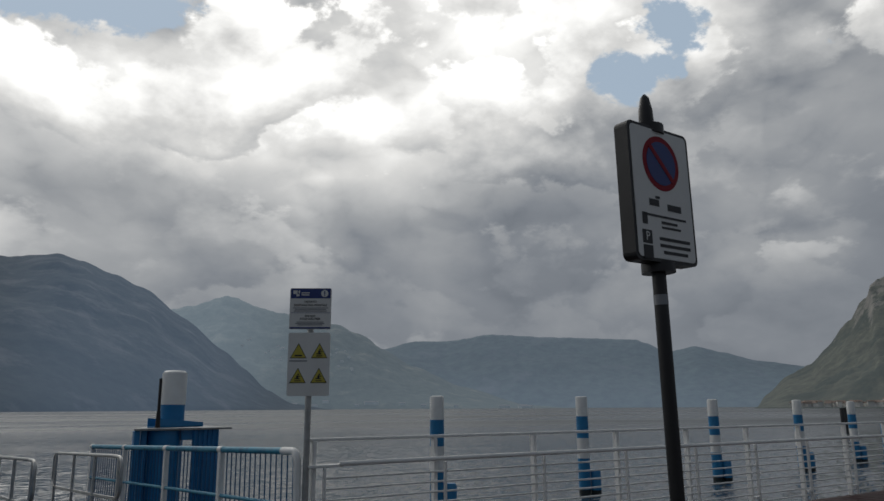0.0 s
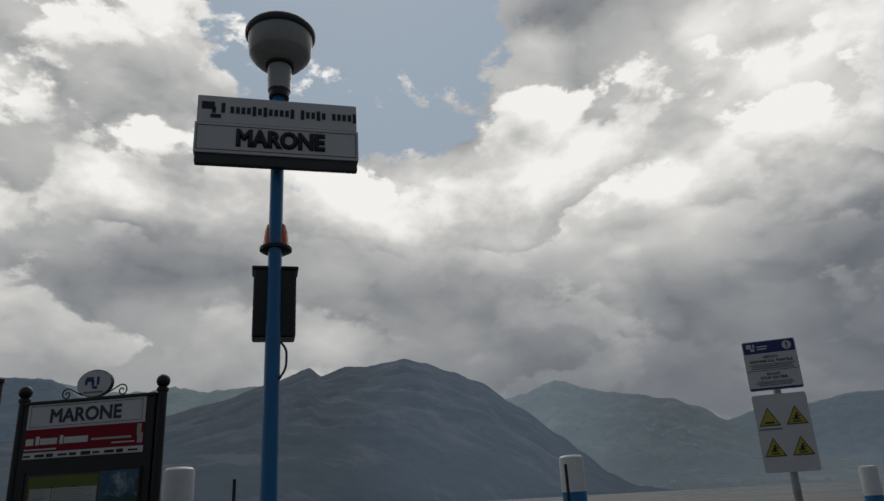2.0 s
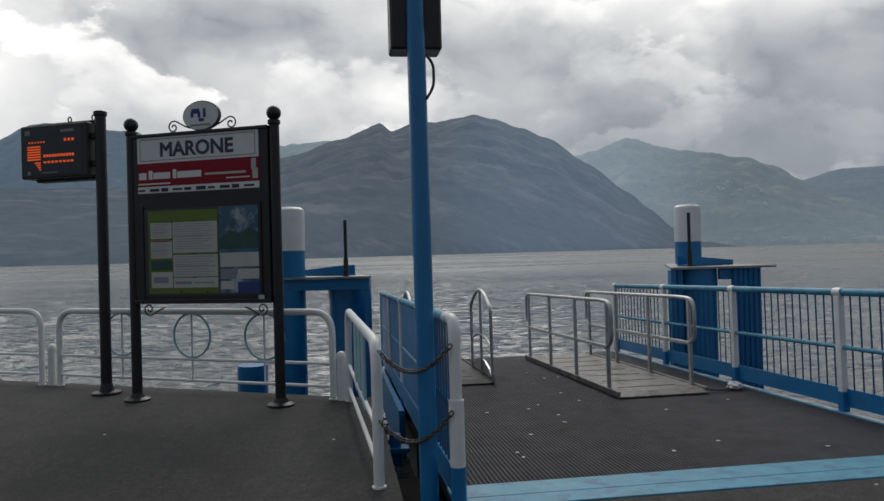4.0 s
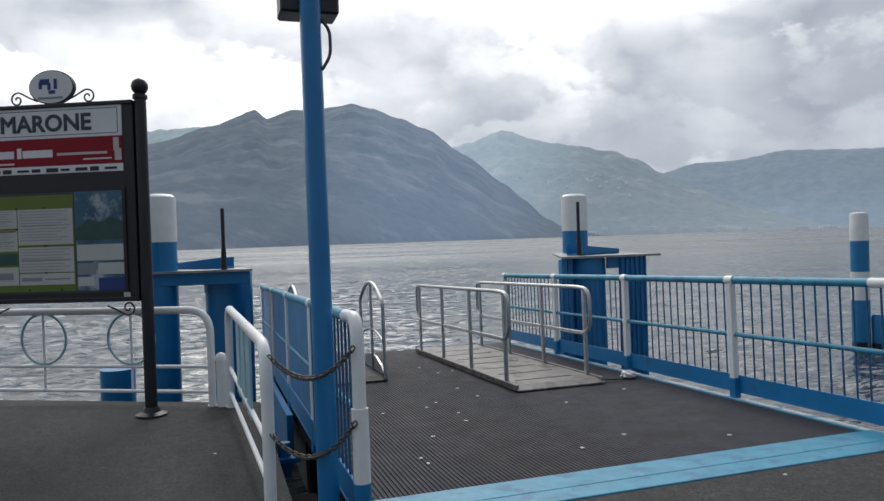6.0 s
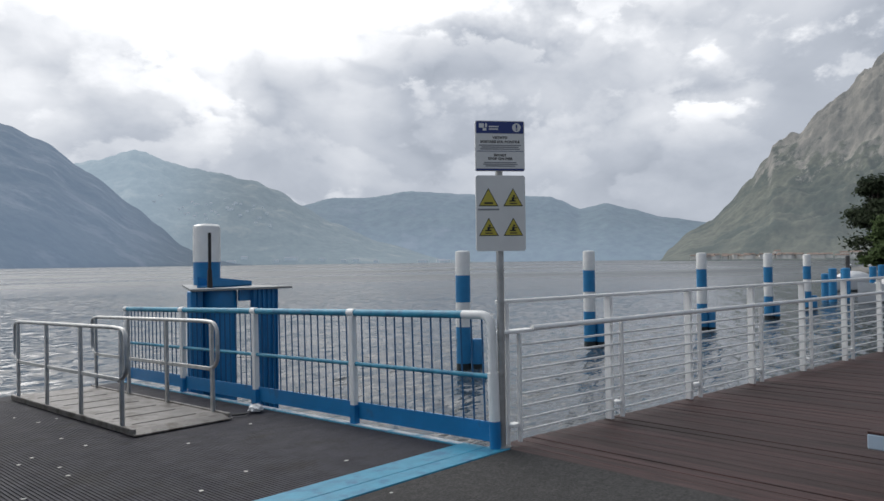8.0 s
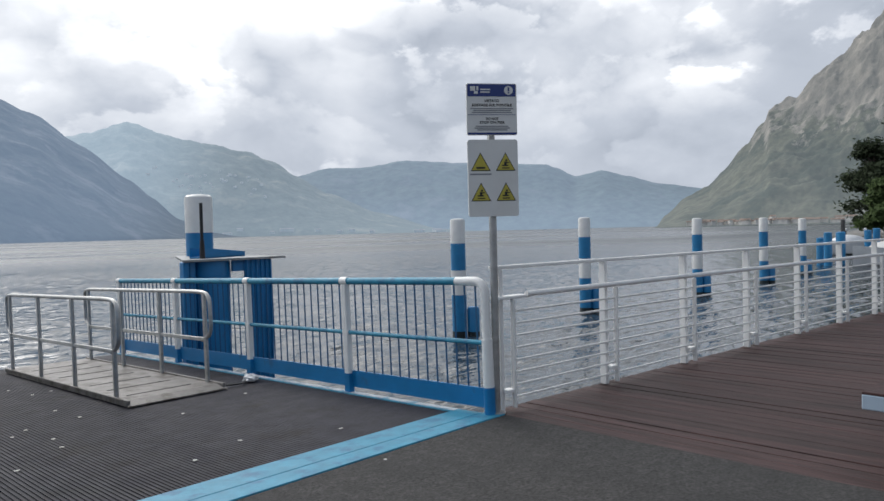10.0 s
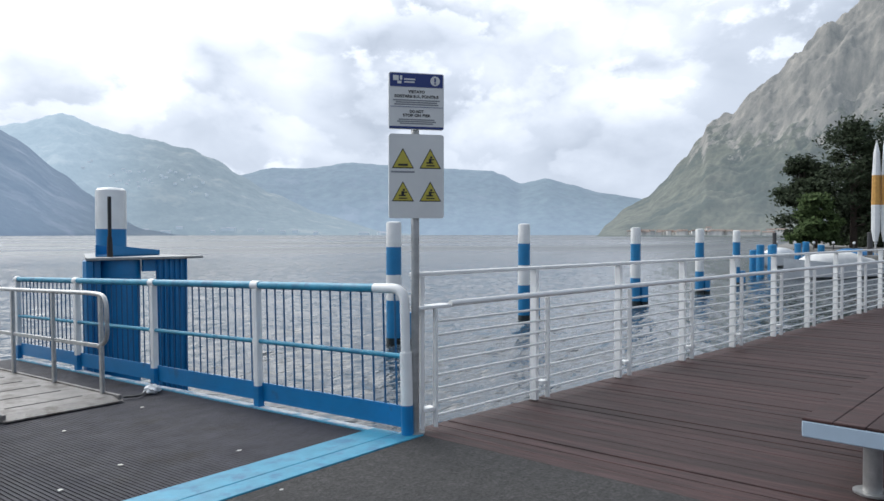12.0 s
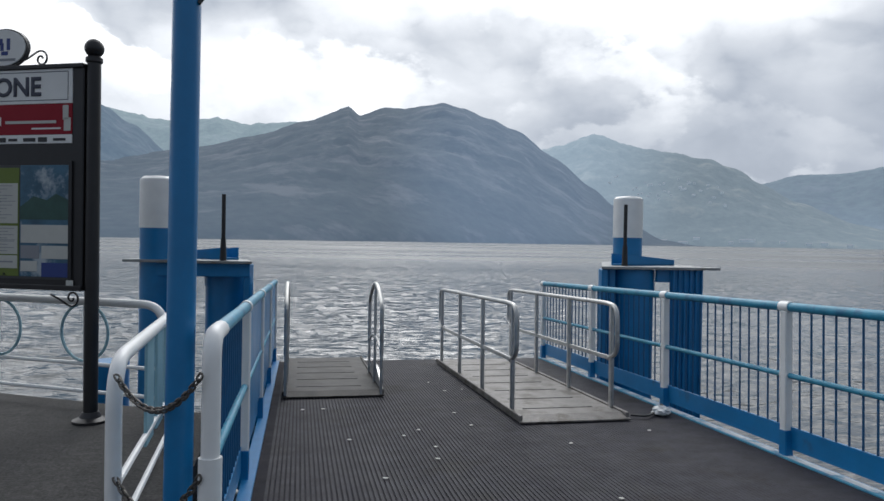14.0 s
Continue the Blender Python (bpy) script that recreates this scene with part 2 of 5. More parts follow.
M_SKYPRINT = material("sky_print", (0.05, 0.13, 0.2), 0.5, vary=0.3, scale=9, colour2=(0.4, 0.45, 0.48), patch=0.4, patch_scale=4.5)
M_BALUSTER = material("dull_blue_paint", (0.012, 0.1, 0.23), 0.5, vary=0.2, scale=7)
# pale with light blue patches, for the edge under the kick board
M_FLANGE = material("worn_pale_paint", (0.55, 0.58, 0.6), 0.5, vary=0.2, scale=9, colour2=(0.05, 0.24, 0.38), patch=0.44, patch_scale=7)
M_CHAIN = material("weathered_chain", (0.12, 0.11, 0.1), 0.5, metal=0.7, vary=0.3, scale=30)
M_WET = material("wet_dark_pile", (0.012, 0.02, 0.022), 0.3, vary=0.4, scale=8)
M_ORANGE = material("orange_lens", (0.75, 0.12, 0.02), 0.25, vary=0.08)
M_LENS = material("smoky_lamp_bowl", (0.45, 0.45, 0.43), 0.25, vary=0.1, scale=5)
M_LEAF = material("tree_leaves", (0.03, 0.042, 0.022), 0.8, vary=0.5, scale=0.6, spec=0.12)
M_LEAF2 = material("bright_leaves", (0.06, 0.09, 0.032), 0.8, vary=0.4, scale=1.0, spec=0.12)
M_BARK = material("bark", (0.06, 0.045, 0.035), 0.9, vary=0.3, scale=8)
M_HULL = material("white_hull", (0.72, 0.73, 0.73), 0.3, vary=0.05)
M_WALL = material("house_plaster", (0.86, 0.84, 0.8), 0.9, vary=0.1, scale=0.5, random_amount=0.3)
# far houses carry the haze as a faint blue emission
M_WALL_FAR = material("far_plaster", (0.5, 0.46, 0.41), 0.9, vary=0.1, scale=0.5, random_amount=0.3, emit=(0.12, 0.165, 0.21, 1))
M_ROOF_FAR = material("far_roof", (0.22, 0.17, 0.15), 0.9, vary=0.1, scale=0.5, emit=(0.125, 0.17, 0.22, 1))
M_ROOF = material("terracotta", (0.32, 0.25, 0.21), 0.9, vary=0.25, scale=0.8, random_amount=0.35)
M_LED = material("orange_led", (0.3, 0.03, 0.01), 0.5, emit=(1.0, 0.13, 0.02, 0.65))


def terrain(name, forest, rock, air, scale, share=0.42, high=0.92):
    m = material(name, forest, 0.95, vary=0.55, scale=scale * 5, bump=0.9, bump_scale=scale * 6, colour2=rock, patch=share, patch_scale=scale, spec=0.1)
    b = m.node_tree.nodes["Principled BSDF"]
    # light scattered by kilometres of damp air, put into the far slopes' own emission
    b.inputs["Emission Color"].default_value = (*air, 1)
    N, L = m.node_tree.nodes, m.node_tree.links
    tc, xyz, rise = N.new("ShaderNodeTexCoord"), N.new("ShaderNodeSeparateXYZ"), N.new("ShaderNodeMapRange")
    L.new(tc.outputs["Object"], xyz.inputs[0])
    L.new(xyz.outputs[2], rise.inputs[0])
    # low haze: this glow is strongest at the foot
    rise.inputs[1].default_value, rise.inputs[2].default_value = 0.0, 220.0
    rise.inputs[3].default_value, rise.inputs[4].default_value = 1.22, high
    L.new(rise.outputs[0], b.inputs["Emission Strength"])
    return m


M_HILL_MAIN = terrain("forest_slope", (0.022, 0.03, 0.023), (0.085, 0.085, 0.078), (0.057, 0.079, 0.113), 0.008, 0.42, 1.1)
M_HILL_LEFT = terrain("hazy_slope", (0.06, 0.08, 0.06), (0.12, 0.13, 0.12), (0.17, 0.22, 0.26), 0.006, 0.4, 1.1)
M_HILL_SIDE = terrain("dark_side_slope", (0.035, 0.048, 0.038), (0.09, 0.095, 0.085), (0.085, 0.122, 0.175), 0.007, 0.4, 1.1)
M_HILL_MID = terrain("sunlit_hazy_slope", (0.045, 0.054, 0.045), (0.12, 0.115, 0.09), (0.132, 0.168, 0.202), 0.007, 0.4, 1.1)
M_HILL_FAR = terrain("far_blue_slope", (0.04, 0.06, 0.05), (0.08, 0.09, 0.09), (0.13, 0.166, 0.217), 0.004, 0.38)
# cliff's second colour: dark tree clumps that also paint in cloud shade
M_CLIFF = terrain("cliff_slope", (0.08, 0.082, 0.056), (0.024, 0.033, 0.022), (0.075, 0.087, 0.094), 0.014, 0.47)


def haze_glow(m, az, el, wide, amount):
    """Puts more haze into one part of a far slope as extra emission."""
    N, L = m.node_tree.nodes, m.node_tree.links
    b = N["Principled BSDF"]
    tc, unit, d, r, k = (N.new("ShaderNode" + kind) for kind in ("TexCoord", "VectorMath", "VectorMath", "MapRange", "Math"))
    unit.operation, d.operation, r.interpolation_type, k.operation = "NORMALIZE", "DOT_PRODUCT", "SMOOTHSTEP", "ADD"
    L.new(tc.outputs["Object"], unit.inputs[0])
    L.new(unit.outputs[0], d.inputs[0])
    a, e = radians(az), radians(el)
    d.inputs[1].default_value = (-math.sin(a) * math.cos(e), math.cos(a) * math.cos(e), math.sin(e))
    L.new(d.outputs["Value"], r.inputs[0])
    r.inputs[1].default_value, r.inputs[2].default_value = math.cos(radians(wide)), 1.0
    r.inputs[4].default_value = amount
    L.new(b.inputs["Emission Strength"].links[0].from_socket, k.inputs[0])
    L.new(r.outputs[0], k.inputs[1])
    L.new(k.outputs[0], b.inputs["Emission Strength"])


# haze patches glow on the slope surfaces themselves
haze_glow(M_HILL_MAIN, -17, 5.5, 12, 0.75)
haze_glow(M_HILL_MID, -16.0, 8.0, 15, 0.8)
haze_glow(M_HILL_FAR, -45, 0.5, 22, 0.18)
# bare limestone on the steep and the high ground
N, L = M_CLIFF.node_tree.nodes, M_CLIFF.node_tree.links
b = N["Principled BSDF"]
green = b.inputs["Base Color"].links[0].from_socket
geo = N.new("ShaderNodeNewGeometry")
tc = N.new("ShaderNodeTexCoord")
xyz, nrm = N.new("ShaderNodeSeparateXYZ"), N.new("ShaderNodeSeparateXYZ")
L.new(tc.outputs["Object"], xyz.inputs[0])
L.new(geo.outputs["Normal"], nrm.inputs[0])


def cmath(op, a, c):
    n = N.new("ShaderNodeMath")
    n.operation = op
    for i, v in enumerate((a, c)):
        if isinstance(v, (int, float)):
            n.inputs[i].default_value = v
        else:
            L.new(v, n.inputs[i])
    return n.outputs[0]


crag = N.new("ShaderNodeTexNoise")
crag.inputs["Scale"].default_value, crag.inputs["Detail"].default_value, crag.inputs["Roughness"].default_value = 0.04, 12, 0.72
stripe = N.new("ShaderNodeMapping")
stripe.inputs["Scale"].default_value = (1, 1, 0.3)
L.new(tc.outputs["Object"], stripe.inputs[0])
L.new(stripe.outputs[0], crag.inputs["Vector"])
level = cmath("ADD", cmath("MULTIPLY", xyz.outputs[2], 0.0042), cmath("MULTIPLY", crag.outputs[0], 1.5))
level = cmath("SUBTRACT", level, cmath("MULTIPLY", nrm.outputs[2], 0.55))
bare = N.new("ShaderNodeMapRange")
bare.interpolation_type = "SMOOTHSTEP"
bare.inputs[1].default_value, bare.inputs[2].default_value = 0.98, 1.16
L.new(level, bare.inputs[0])
stone = N.new("ShaderNodeValToRGB")
stone.color_ramp.elements[0].position, stone.color_ramp.elements[1].position = 0.3, 0.7
stone.color_ramp.elements[0].color, stone.color_ramp.elements[1].color = (0.05, 0.05, 0.048, 1), (0.29, 0.26, 0.22, 1)
L.new(crag.outputs[0], stone.inputs[0])
mx = N.new("ShaderNodeMixRGB")
L.new(bare.outputs[0], mx.inputs[0])
L.new(green, mx.inputs[1])
L.new(stone.outputs[0], mx.inputs[2])
L.new(mx.outputs[0], b.inputs["Base Color"])

water = bpy.data.materials.new("lake_water")
water.use_nodes = True
N, L = water.node_tree.nodes, water.node_tree.links
b = N["Principled BSDF"]
b.inputs["Base Color"].default_value = (0.037, 0.049, 0.057, 1)
b.inputs["IOR"].default_value = 1.33
tc = N.new("ShaderNodeTexCoord")
span = N.new("ShaderNodeVectorMath")
span.operation = "LENGTH"
L.new(tc.outputs["Object"], span.inputs[0])
# close ripples are sharp; far out, countless small waves act as a rough sheet
far_out = N.new("ShaderNodeMapRange")
far_out.inputs[1].default_value, far_out.inputs[2].default_value = 18.0, 130.0
far_out.inputs[3].default_value, far_out.inputs[4].default_value = 0.06, 0.3
L.new(span.outputs["Value"], far_out.inputs[0])


def ripple(sc, stretch, detail, turn=0.2):
    mp = N.new("ShaderNodeMapping")
    mp.inputs["Scale"].default_value = stretch
    mp.inputs["Rotation"].default_value = (0, 0, turn)
    n = N.new("ShaderNodeTexNoise")
    n.inputs["Scale"].default_value, n.inputs["Detail"].default_value = sc, detail
    L.new(tc.outputs["Object"], mp.inputs[0])
    L.new(mp.outputs[0], n.inputs["Vector"])
    return n.outputs[0]


def wave_math(op, a, c):
    k = N.new("ShaderNodeMath")
    k.operation = op
    for i, v in enumerate((a, c)):
        if isinstance(v, (int, float)):
            k.inputs[i].default_value = v
        else:
            L.new(v, k.inputs[i])
    return k.outputs[0]


# wind streaks: calm lanes between ruffled ones
lane = ripple(0.012, (0.35, 1.6, 1), 4, 0.1)
ruffle = N.new("ShaderNodeMapRange")
ruffle.interpolation_type = "SMOOTHSTEP"
ruffle.inputs[1].default_value, ruffle.inputs[2].default_value = 0.42, 0.58
ruffle.inputs[3].default_value, ruffle.inputs[4].default_value = 0.75, 1.3
L.new(lane, ruffle.inputs[0])
L.new(wave_math("MULTIPLY", far_out.outputs[0], ruffle.outputs[0]), b.inputs["Roughness"])
height = wave_math("MULTIPLY", ripple(1.1, (0.5, 1.7, 1), 3), 0.12)
height = wave_math("ADD", height, wave_math("MULTIPLY", ripple(2.6, (0.5, 1.5, 1), 3, 0.5), 0.09))
bp = N.new("ShaderNodeBump")
bp.inputs["Strength"].default_value = 1.0
bp.inputs["Distance"].default_value = 1.0
L.new(wave_math("MULTIPLY", height, ruffle.outputs[0]), bp.inputs["Height"])
L.new(bp.outputs[0], b.inputs["Normal"])
M_WATER = water

# ---- mesh tools ----


def empty_thing(name, m=None):
    ob = new(name)
    ob.matrix_world = m or Matrix()
    return ob


def part(name, bm, mat, parent=None, label="", smooth=False):
    """Links a bmesh as one mesh object; its points are in the parent's space."""
    me = bpy.data.meshes.new(name)
    bm.to_mesh(me)
    bm.free()
    me.materials.append(mat)
    if smooth:
        for p in me.polygons:
            p.use_smooth = True
        me.set_sharp_from_angle(angle=radians(40))
    ob = new(name, me)
    if parent:
        ob.parent = parent
    if label:
        ob["label"] = label
    return ob


def box(lo, hi, bevel=0.0, bm=None, m=None):
    bm = bm or bmesh.new()
    c = [(a + d) / 2 for a, d in zip(lo, hi)]
    s = [abs(d - a) for a, d in zip(lo, hi)]
    mat = Matrix.LocRotScale(c, None, s)
    r = bmesh.ops.create_cube(bm, size=1, matrix=(m @ mat) if m else mat)
    if bevel:
        edges = list({e for v in r["verts"] for e in v.link_edges})
        bmesh.ops.bevel(bm, geom=edges, offset=bevel, segments=1, affect="EDGES")
    return bm


def tube(points, r, n=10, bm=None, closed=False, r_end=None):
    """A round bar swept along points."""
    bm = bm or bmesh.new()
    pts = [Vector(p) for p in points]
    rings = []
    last = None
    for i, p in enumerate(pts):
        if closed:
            d = pts[(i + 1) % len(pts)] - pts[i - 1]
        else:
            d = pts[min(i + 1, len(pts) - 1)] - pts[max(i - 1, 0)]
        d.normalize()
        side = last if last is not None else (Vector((0, 0, 1)) if abs(d.z) < 0.9 else Vector((1, 0, 0)))
        side = (side - d * side.dot(d)).normalized()
        last = side
        other = d.cross(side)
        rad = r if r_end is None else r + (r_end - r) * i / max(1, len(pts) - 1)
        rings.append([bm.verts.new(p + (side * math.cos(a) + other * math.sin(a)) * rad) for a in (2 * math.pi * k / n for k in range(n))])
    for i in range(len(rings) if closed else len(rings) - 1):
        a, c = rings[i], rings[(i + 1) % len(rings)]
        for k in range(n):
            bm.faces.new((a[k], a[(k + 1) % n], c[(k + 1) % n], c[k]))
    if not closed:
        bm.faces.new(rings[0][::-1])
        bm.faces.new(rings[-1])
    bmesh.ops.recalc_face_normals(bm, faces=bm.faces)
    return bm


def fillet(points, r, steps=5):
    """Rounds the inner corners of a polyline."""
    pts = [Vector(p) for p in points]
    res = [pts[0]]
    for a, c, d in zip(pts, pts[1:], pts[2:]):
        u, v = (a - c), (d - c)
        k = min(r, u.length * 0.49, v.length * 0.49)
        p, q = c + u.normalized() * k, c + v.normalized() * k
        for i in range(steps + 1):
            t = i / steps
            res.append(p * (1 - t) ** 2 + c * 2 * t * (1 - t) + q * t * t)
    res.append(pts[-1])
    return res


def lathe(profile, n=24, bm=None, at=(0, 0, 0)):
    bm = bm or bmesh.new()
    o = Vector(at)
    rings = []
    for r, z in profile:
        rings.append([bm.verts.new(o + Vector((r * math.cos(a), r * math.sin(a), z))) for a in (2 * math.pi * k / n for k in range(n))])
    for a, c in zip(rings, rings[1:]):
        for k in range(n):
            bm.faces.new((a[k], a[(k + 1) % n], c[(k + 1) % n], c[k]))
    bm.faces.new(rings[0][::-1])
    bm.faces.new(rings[-1])
    bmesh.ops.recalc_face_normals(bm, faces=bm.faces)
    return bm


def prism(outline, z0, z1, bm=None):
    """An upright slab over a plan outline."""
    bm = bm or bmesh.new()
    lo = [bm.verts.new((x, y, z0)) for x, y in outline]
    hi = [bm.verts.new((x, y, z1)) for x, y in outline]
    n = len(outline)
    bm.faces.new(hi)
    bm.faces.new(lo[::-1])
    for i in range(n):
        bm.faces.new((lo[i], lo[(i + 1) % n], hi[(i + 1) % n], hi[i]))
    bmesh.ops.recalc_face_normals(bm, faces=bm.faces)
    return bm


def panel_outline(w, h, r, steps=4):
    """A rounded rectangle in x and z about the origin."""
    res = []
    for cx, cz, a0 in ((w / 2 - r, h / 2 - r, 0), (-w / 2 + r, h / 2 - r, 90), (-w / 2 + r, -h / 2 + r, 180), (w / 2 - r, -h / 2 + r, 270)):
        for i in range(steps + 1):
            a = radians(a0 + 90 * i / steps)
            res.append((cx + r * math.cos(a), cz + r * math.sin(a)))
    return res


def plate(outline, y0, y1, centre=(0, 0), bm=None):
    """A flat plate upright in x and z, from y0 (front) to y1 (back)."""
    bm = bm or bmesh.new()
    f = [bm.verts.new((x + centre[0], y0, z + centre[1])) for x, z in outline]
    k = [bm.verts.new((x + centre[0], y1, z + centre[1])) for x, z in outline]
    n = len(outline)
    bm.faces.new(f)
    bm.faces.new(k[::-1])
    for i in range(n):
        bm.faces.new((f[i], f[(i + 1) % n], k[(i + 1) % n], k[i]))
    bmesh.ops.recalc_face_normals(bm, faces=bm.faces)
    return bm


def text_part(words, size, mat, parent, x, y, z, width=None, name="lettering", align="CENTER", squash=1.0, bold=0.0):
    """Raised lettering that faces -y."""
    cu = bpy.data.curves.new(name, "FONT")
    cu.body, cu.size, cu.align_x, cu.align_y = words, size, align, "CENTER"
    cu.extrude, cu.bevel_depth, cu.bevel_resolution = 0.0008, bold, 0
    cu.resolution_u = 3
    tmp = bpy.data.objects.new(name, cu)
    me = bpy.data.meshes.new_from_object(tmp)
    bpy.data.objects.remove(tmp)
    me.materials.append(mat)
    ob = new(name, me)
    xs = [v.co.x for v in me.vertices]
    k = (width / (max(xs) - min(xs))) if width else squash
    me.transform(Matrix.Diagonal((k, 1, 1, 1)))
    ob.matrix_basis = pose(x, y, z, 90, 0, 0)
    ob.parent = parent
    return ob


def bars(parent, mat, y, rows, name="print_bar"):
    """Unreadable print: flat bars, each x0, x1, z, height."""
    bm = bmesh.new()
    for x0, x1, z, h in rows:
        box((x0, y - 0.0015, z - h / 2), (x1, y + 0.001, z + h / 2), bm=bm)
    return tagged(part(name, bm, mat, parent), kind="stuff")


# ---- lake, quay, pier, far slopes ----
WATER_Z = -0.9
angles = list(np.radians(np.concatenate([np.arange(-14, 124, 0.28), np.arange(124, 346, 6)])))
radii = [0.0, 2.5]
while radii[-1] < 150:
    radii.append(radii[-1] * 1.0095 + 0.015)
radii += [200, 300, 500, 900, 1600, 2800, 4950]
verts = []
for r in radii:
    fade = min(1.0, max(0.0, (140 - r) / 60))
    for a in angles:
        x, y = r * math.cos(a) - 4.0, r * math.sin(a) - 3.0
        z = 0.0
        if fade > 0 and a < 2.2:
            # wind ripples over a longer chop
            u, v = x * 0.94 + y * 0.34, -x * 0.34 + y * 0.94
            z += 0.035 * noise.noise((u * 0.3, v * 0.55, 1.0))
            z += 0.042 * noise.noise((u * 0.75 + 4, v * 1.6, 2.0))
            z += 0.05 * noise.noise((u * 1.5, v * 3.6, 3.0))
            z += 0.022 * noise.noise((u * 3.0, v * 7.0, 4.0)) * min(1.0, max(0.0, (45 - r) / 20))
            z *= fade
        verts.append((x, y, z))
n = len(angles)
faces = [(i * n + k, (i + 1) * n + k, (i + 1) * n + (k + 1) % n, i * n + (k + 1) % n) for i in range(len(radii) - 1) for k in range(n)]
me = bpy.data.meshes.new("water")
me.from_pydata(verts, [], faces)
me.materials.append(M_WATER)
me.polygons.foreach_set("use_smooth", [True] * len(me.polygons))
lake = new("water", me)
lake.location.z = WATER_Z
tagged(lake, "grey-green rippled lake water reaching the far shore", "water", kind="structure")
GROUND = {}


def slope(name, mat, knots, near, far, steps, rows, rough, label, size=500.0, drop=0.55, seed=0.0, power=0.9, jag=0.09):
    """A mountain side that rises from the shore at `near` to its crest at `far`; knots give bearing and crest angle."""
    bm = bmesh.new()
    grid = []
    a0, a1 = knots[0][0], knots[-1][0]
    for i in range(steps + 1):
        az = a0 + (a1 - a0) * i / steps
        for (p, e0), (q, e1) in zip(knots, knots[1:]):
            if min(p, q) - 1e-6 <= az <= max(p, q) + 1e-6:
                t = (az - p) / (q - p)
                t = t * t * (3 - 2 * t) * 0.5 + t * 0.5
                el = e0 + (e1 - e0) * t
        top = math.tan(radians(el)) * far + 1.5
        col = []
        sa, ca = math.sin(radians(az)), math.cos(radians(az))
        shore = near(az) if callable(near) else near
        for j in range(rows + 1):
            s = j / rows
            d = shore + (far - shore) * s
            p = Vector((-d * sa / size + seed, d * ca / size, seed))
            k = noise.ridged_multi_fractal(p, 0.9, 2.1, 7, 1.0, 2.0) - 1.1
            f = noise.fractal(p * 5.0, 0.8, 2.0, 5)
            env = math.sin(math.pi * min(1, s * 0.985)) ** 0.7 if 0 < s < 1 else 0.0
            h = top * s ** power + WATER_Z * (1 - s)
            h += top * rough * (0.42 * k + 0.22 * f) * env
            h += top * rough * jag * noise.fractal(p * 9.0, 0.8, 2.0, 4) * s
            if j:
                h = max(h, 0.4)
            else:
                h = WATER_Z - 3
            col.append(bm.verts.new((-d * sa, d * ca, h)))
        d = far * 1.06
        col.append(bm.verts.new((-d * sa, d * ca, top * drop)))
        grid.append(col)
    GROUND[name] = (a0, a1, near, far, [[v.co.z for v in c] for c in grid])
    for a, c in zip(grid, grid[1:]):
        for j in range(len(a) - 1):
            bm.faces.new((a[j], a[j + 1], c[j + 1], c[j]))
    bmesh.ops.recalc_face_normals(bm, faces=bm.faces)
    ob = part(name, bm, mat)
    for p in ob.data.polygons:
        p.use_smooth = True
    return tagged(ob, label, "mountain", kind="structure")


def on_slope(name, az, d):
    """The place on a slope at a bearing and distance."""
    a0, a1, near, far, z = GROUND[name]
    i = (az - a0) / (a1 - a0) * (len(z) - 1)
    rows = len(z[0]) - 2
    j = (d - near) / (far - near) * rows
    i0, j0 = int(min(max(i, 0), len(z) - 2)), int(min(max(j, 0), rows - 1))
    u, v = i - i0, j - j0
    h = (z[i0][j0] * (1 - u) + z[i0 + 1][j0] * u) * (1 - v) + (z[i0][j0 + 1] * (1 - u) + z[i0 + 1][j0 + 1] * u) * v
    return Vector((-d * math.sin(radians(az)), d * math.cos(radians(az)), max(h, 0.3)))


def main_shore(az):
    """The foot of the main mountain comes nearer towards its wide end."""
    t = min(1.0, max(0.0, (az + 27) / 30))
    return 1.0 / (1 / 1900 + (1 / 900 - 1 / 1900) * t)


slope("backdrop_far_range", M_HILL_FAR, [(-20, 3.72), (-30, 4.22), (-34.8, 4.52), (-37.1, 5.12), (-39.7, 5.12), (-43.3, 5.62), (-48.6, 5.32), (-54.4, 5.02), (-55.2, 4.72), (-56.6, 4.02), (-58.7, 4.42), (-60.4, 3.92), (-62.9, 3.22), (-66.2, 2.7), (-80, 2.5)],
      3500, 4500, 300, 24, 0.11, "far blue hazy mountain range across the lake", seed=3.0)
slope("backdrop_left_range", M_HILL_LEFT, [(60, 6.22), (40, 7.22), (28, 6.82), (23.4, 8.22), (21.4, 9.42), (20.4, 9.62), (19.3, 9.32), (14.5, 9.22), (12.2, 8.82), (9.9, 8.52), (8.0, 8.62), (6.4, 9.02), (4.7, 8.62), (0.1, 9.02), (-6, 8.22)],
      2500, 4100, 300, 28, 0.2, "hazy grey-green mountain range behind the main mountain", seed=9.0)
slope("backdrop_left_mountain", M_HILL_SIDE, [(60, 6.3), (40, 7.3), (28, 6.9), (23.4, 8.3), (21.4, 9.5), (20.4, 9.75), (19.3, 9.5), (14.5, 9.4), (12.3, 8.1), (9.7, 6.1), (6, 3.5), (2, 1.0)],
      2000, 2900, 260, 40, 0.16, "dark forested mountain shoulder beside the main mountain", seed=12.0)
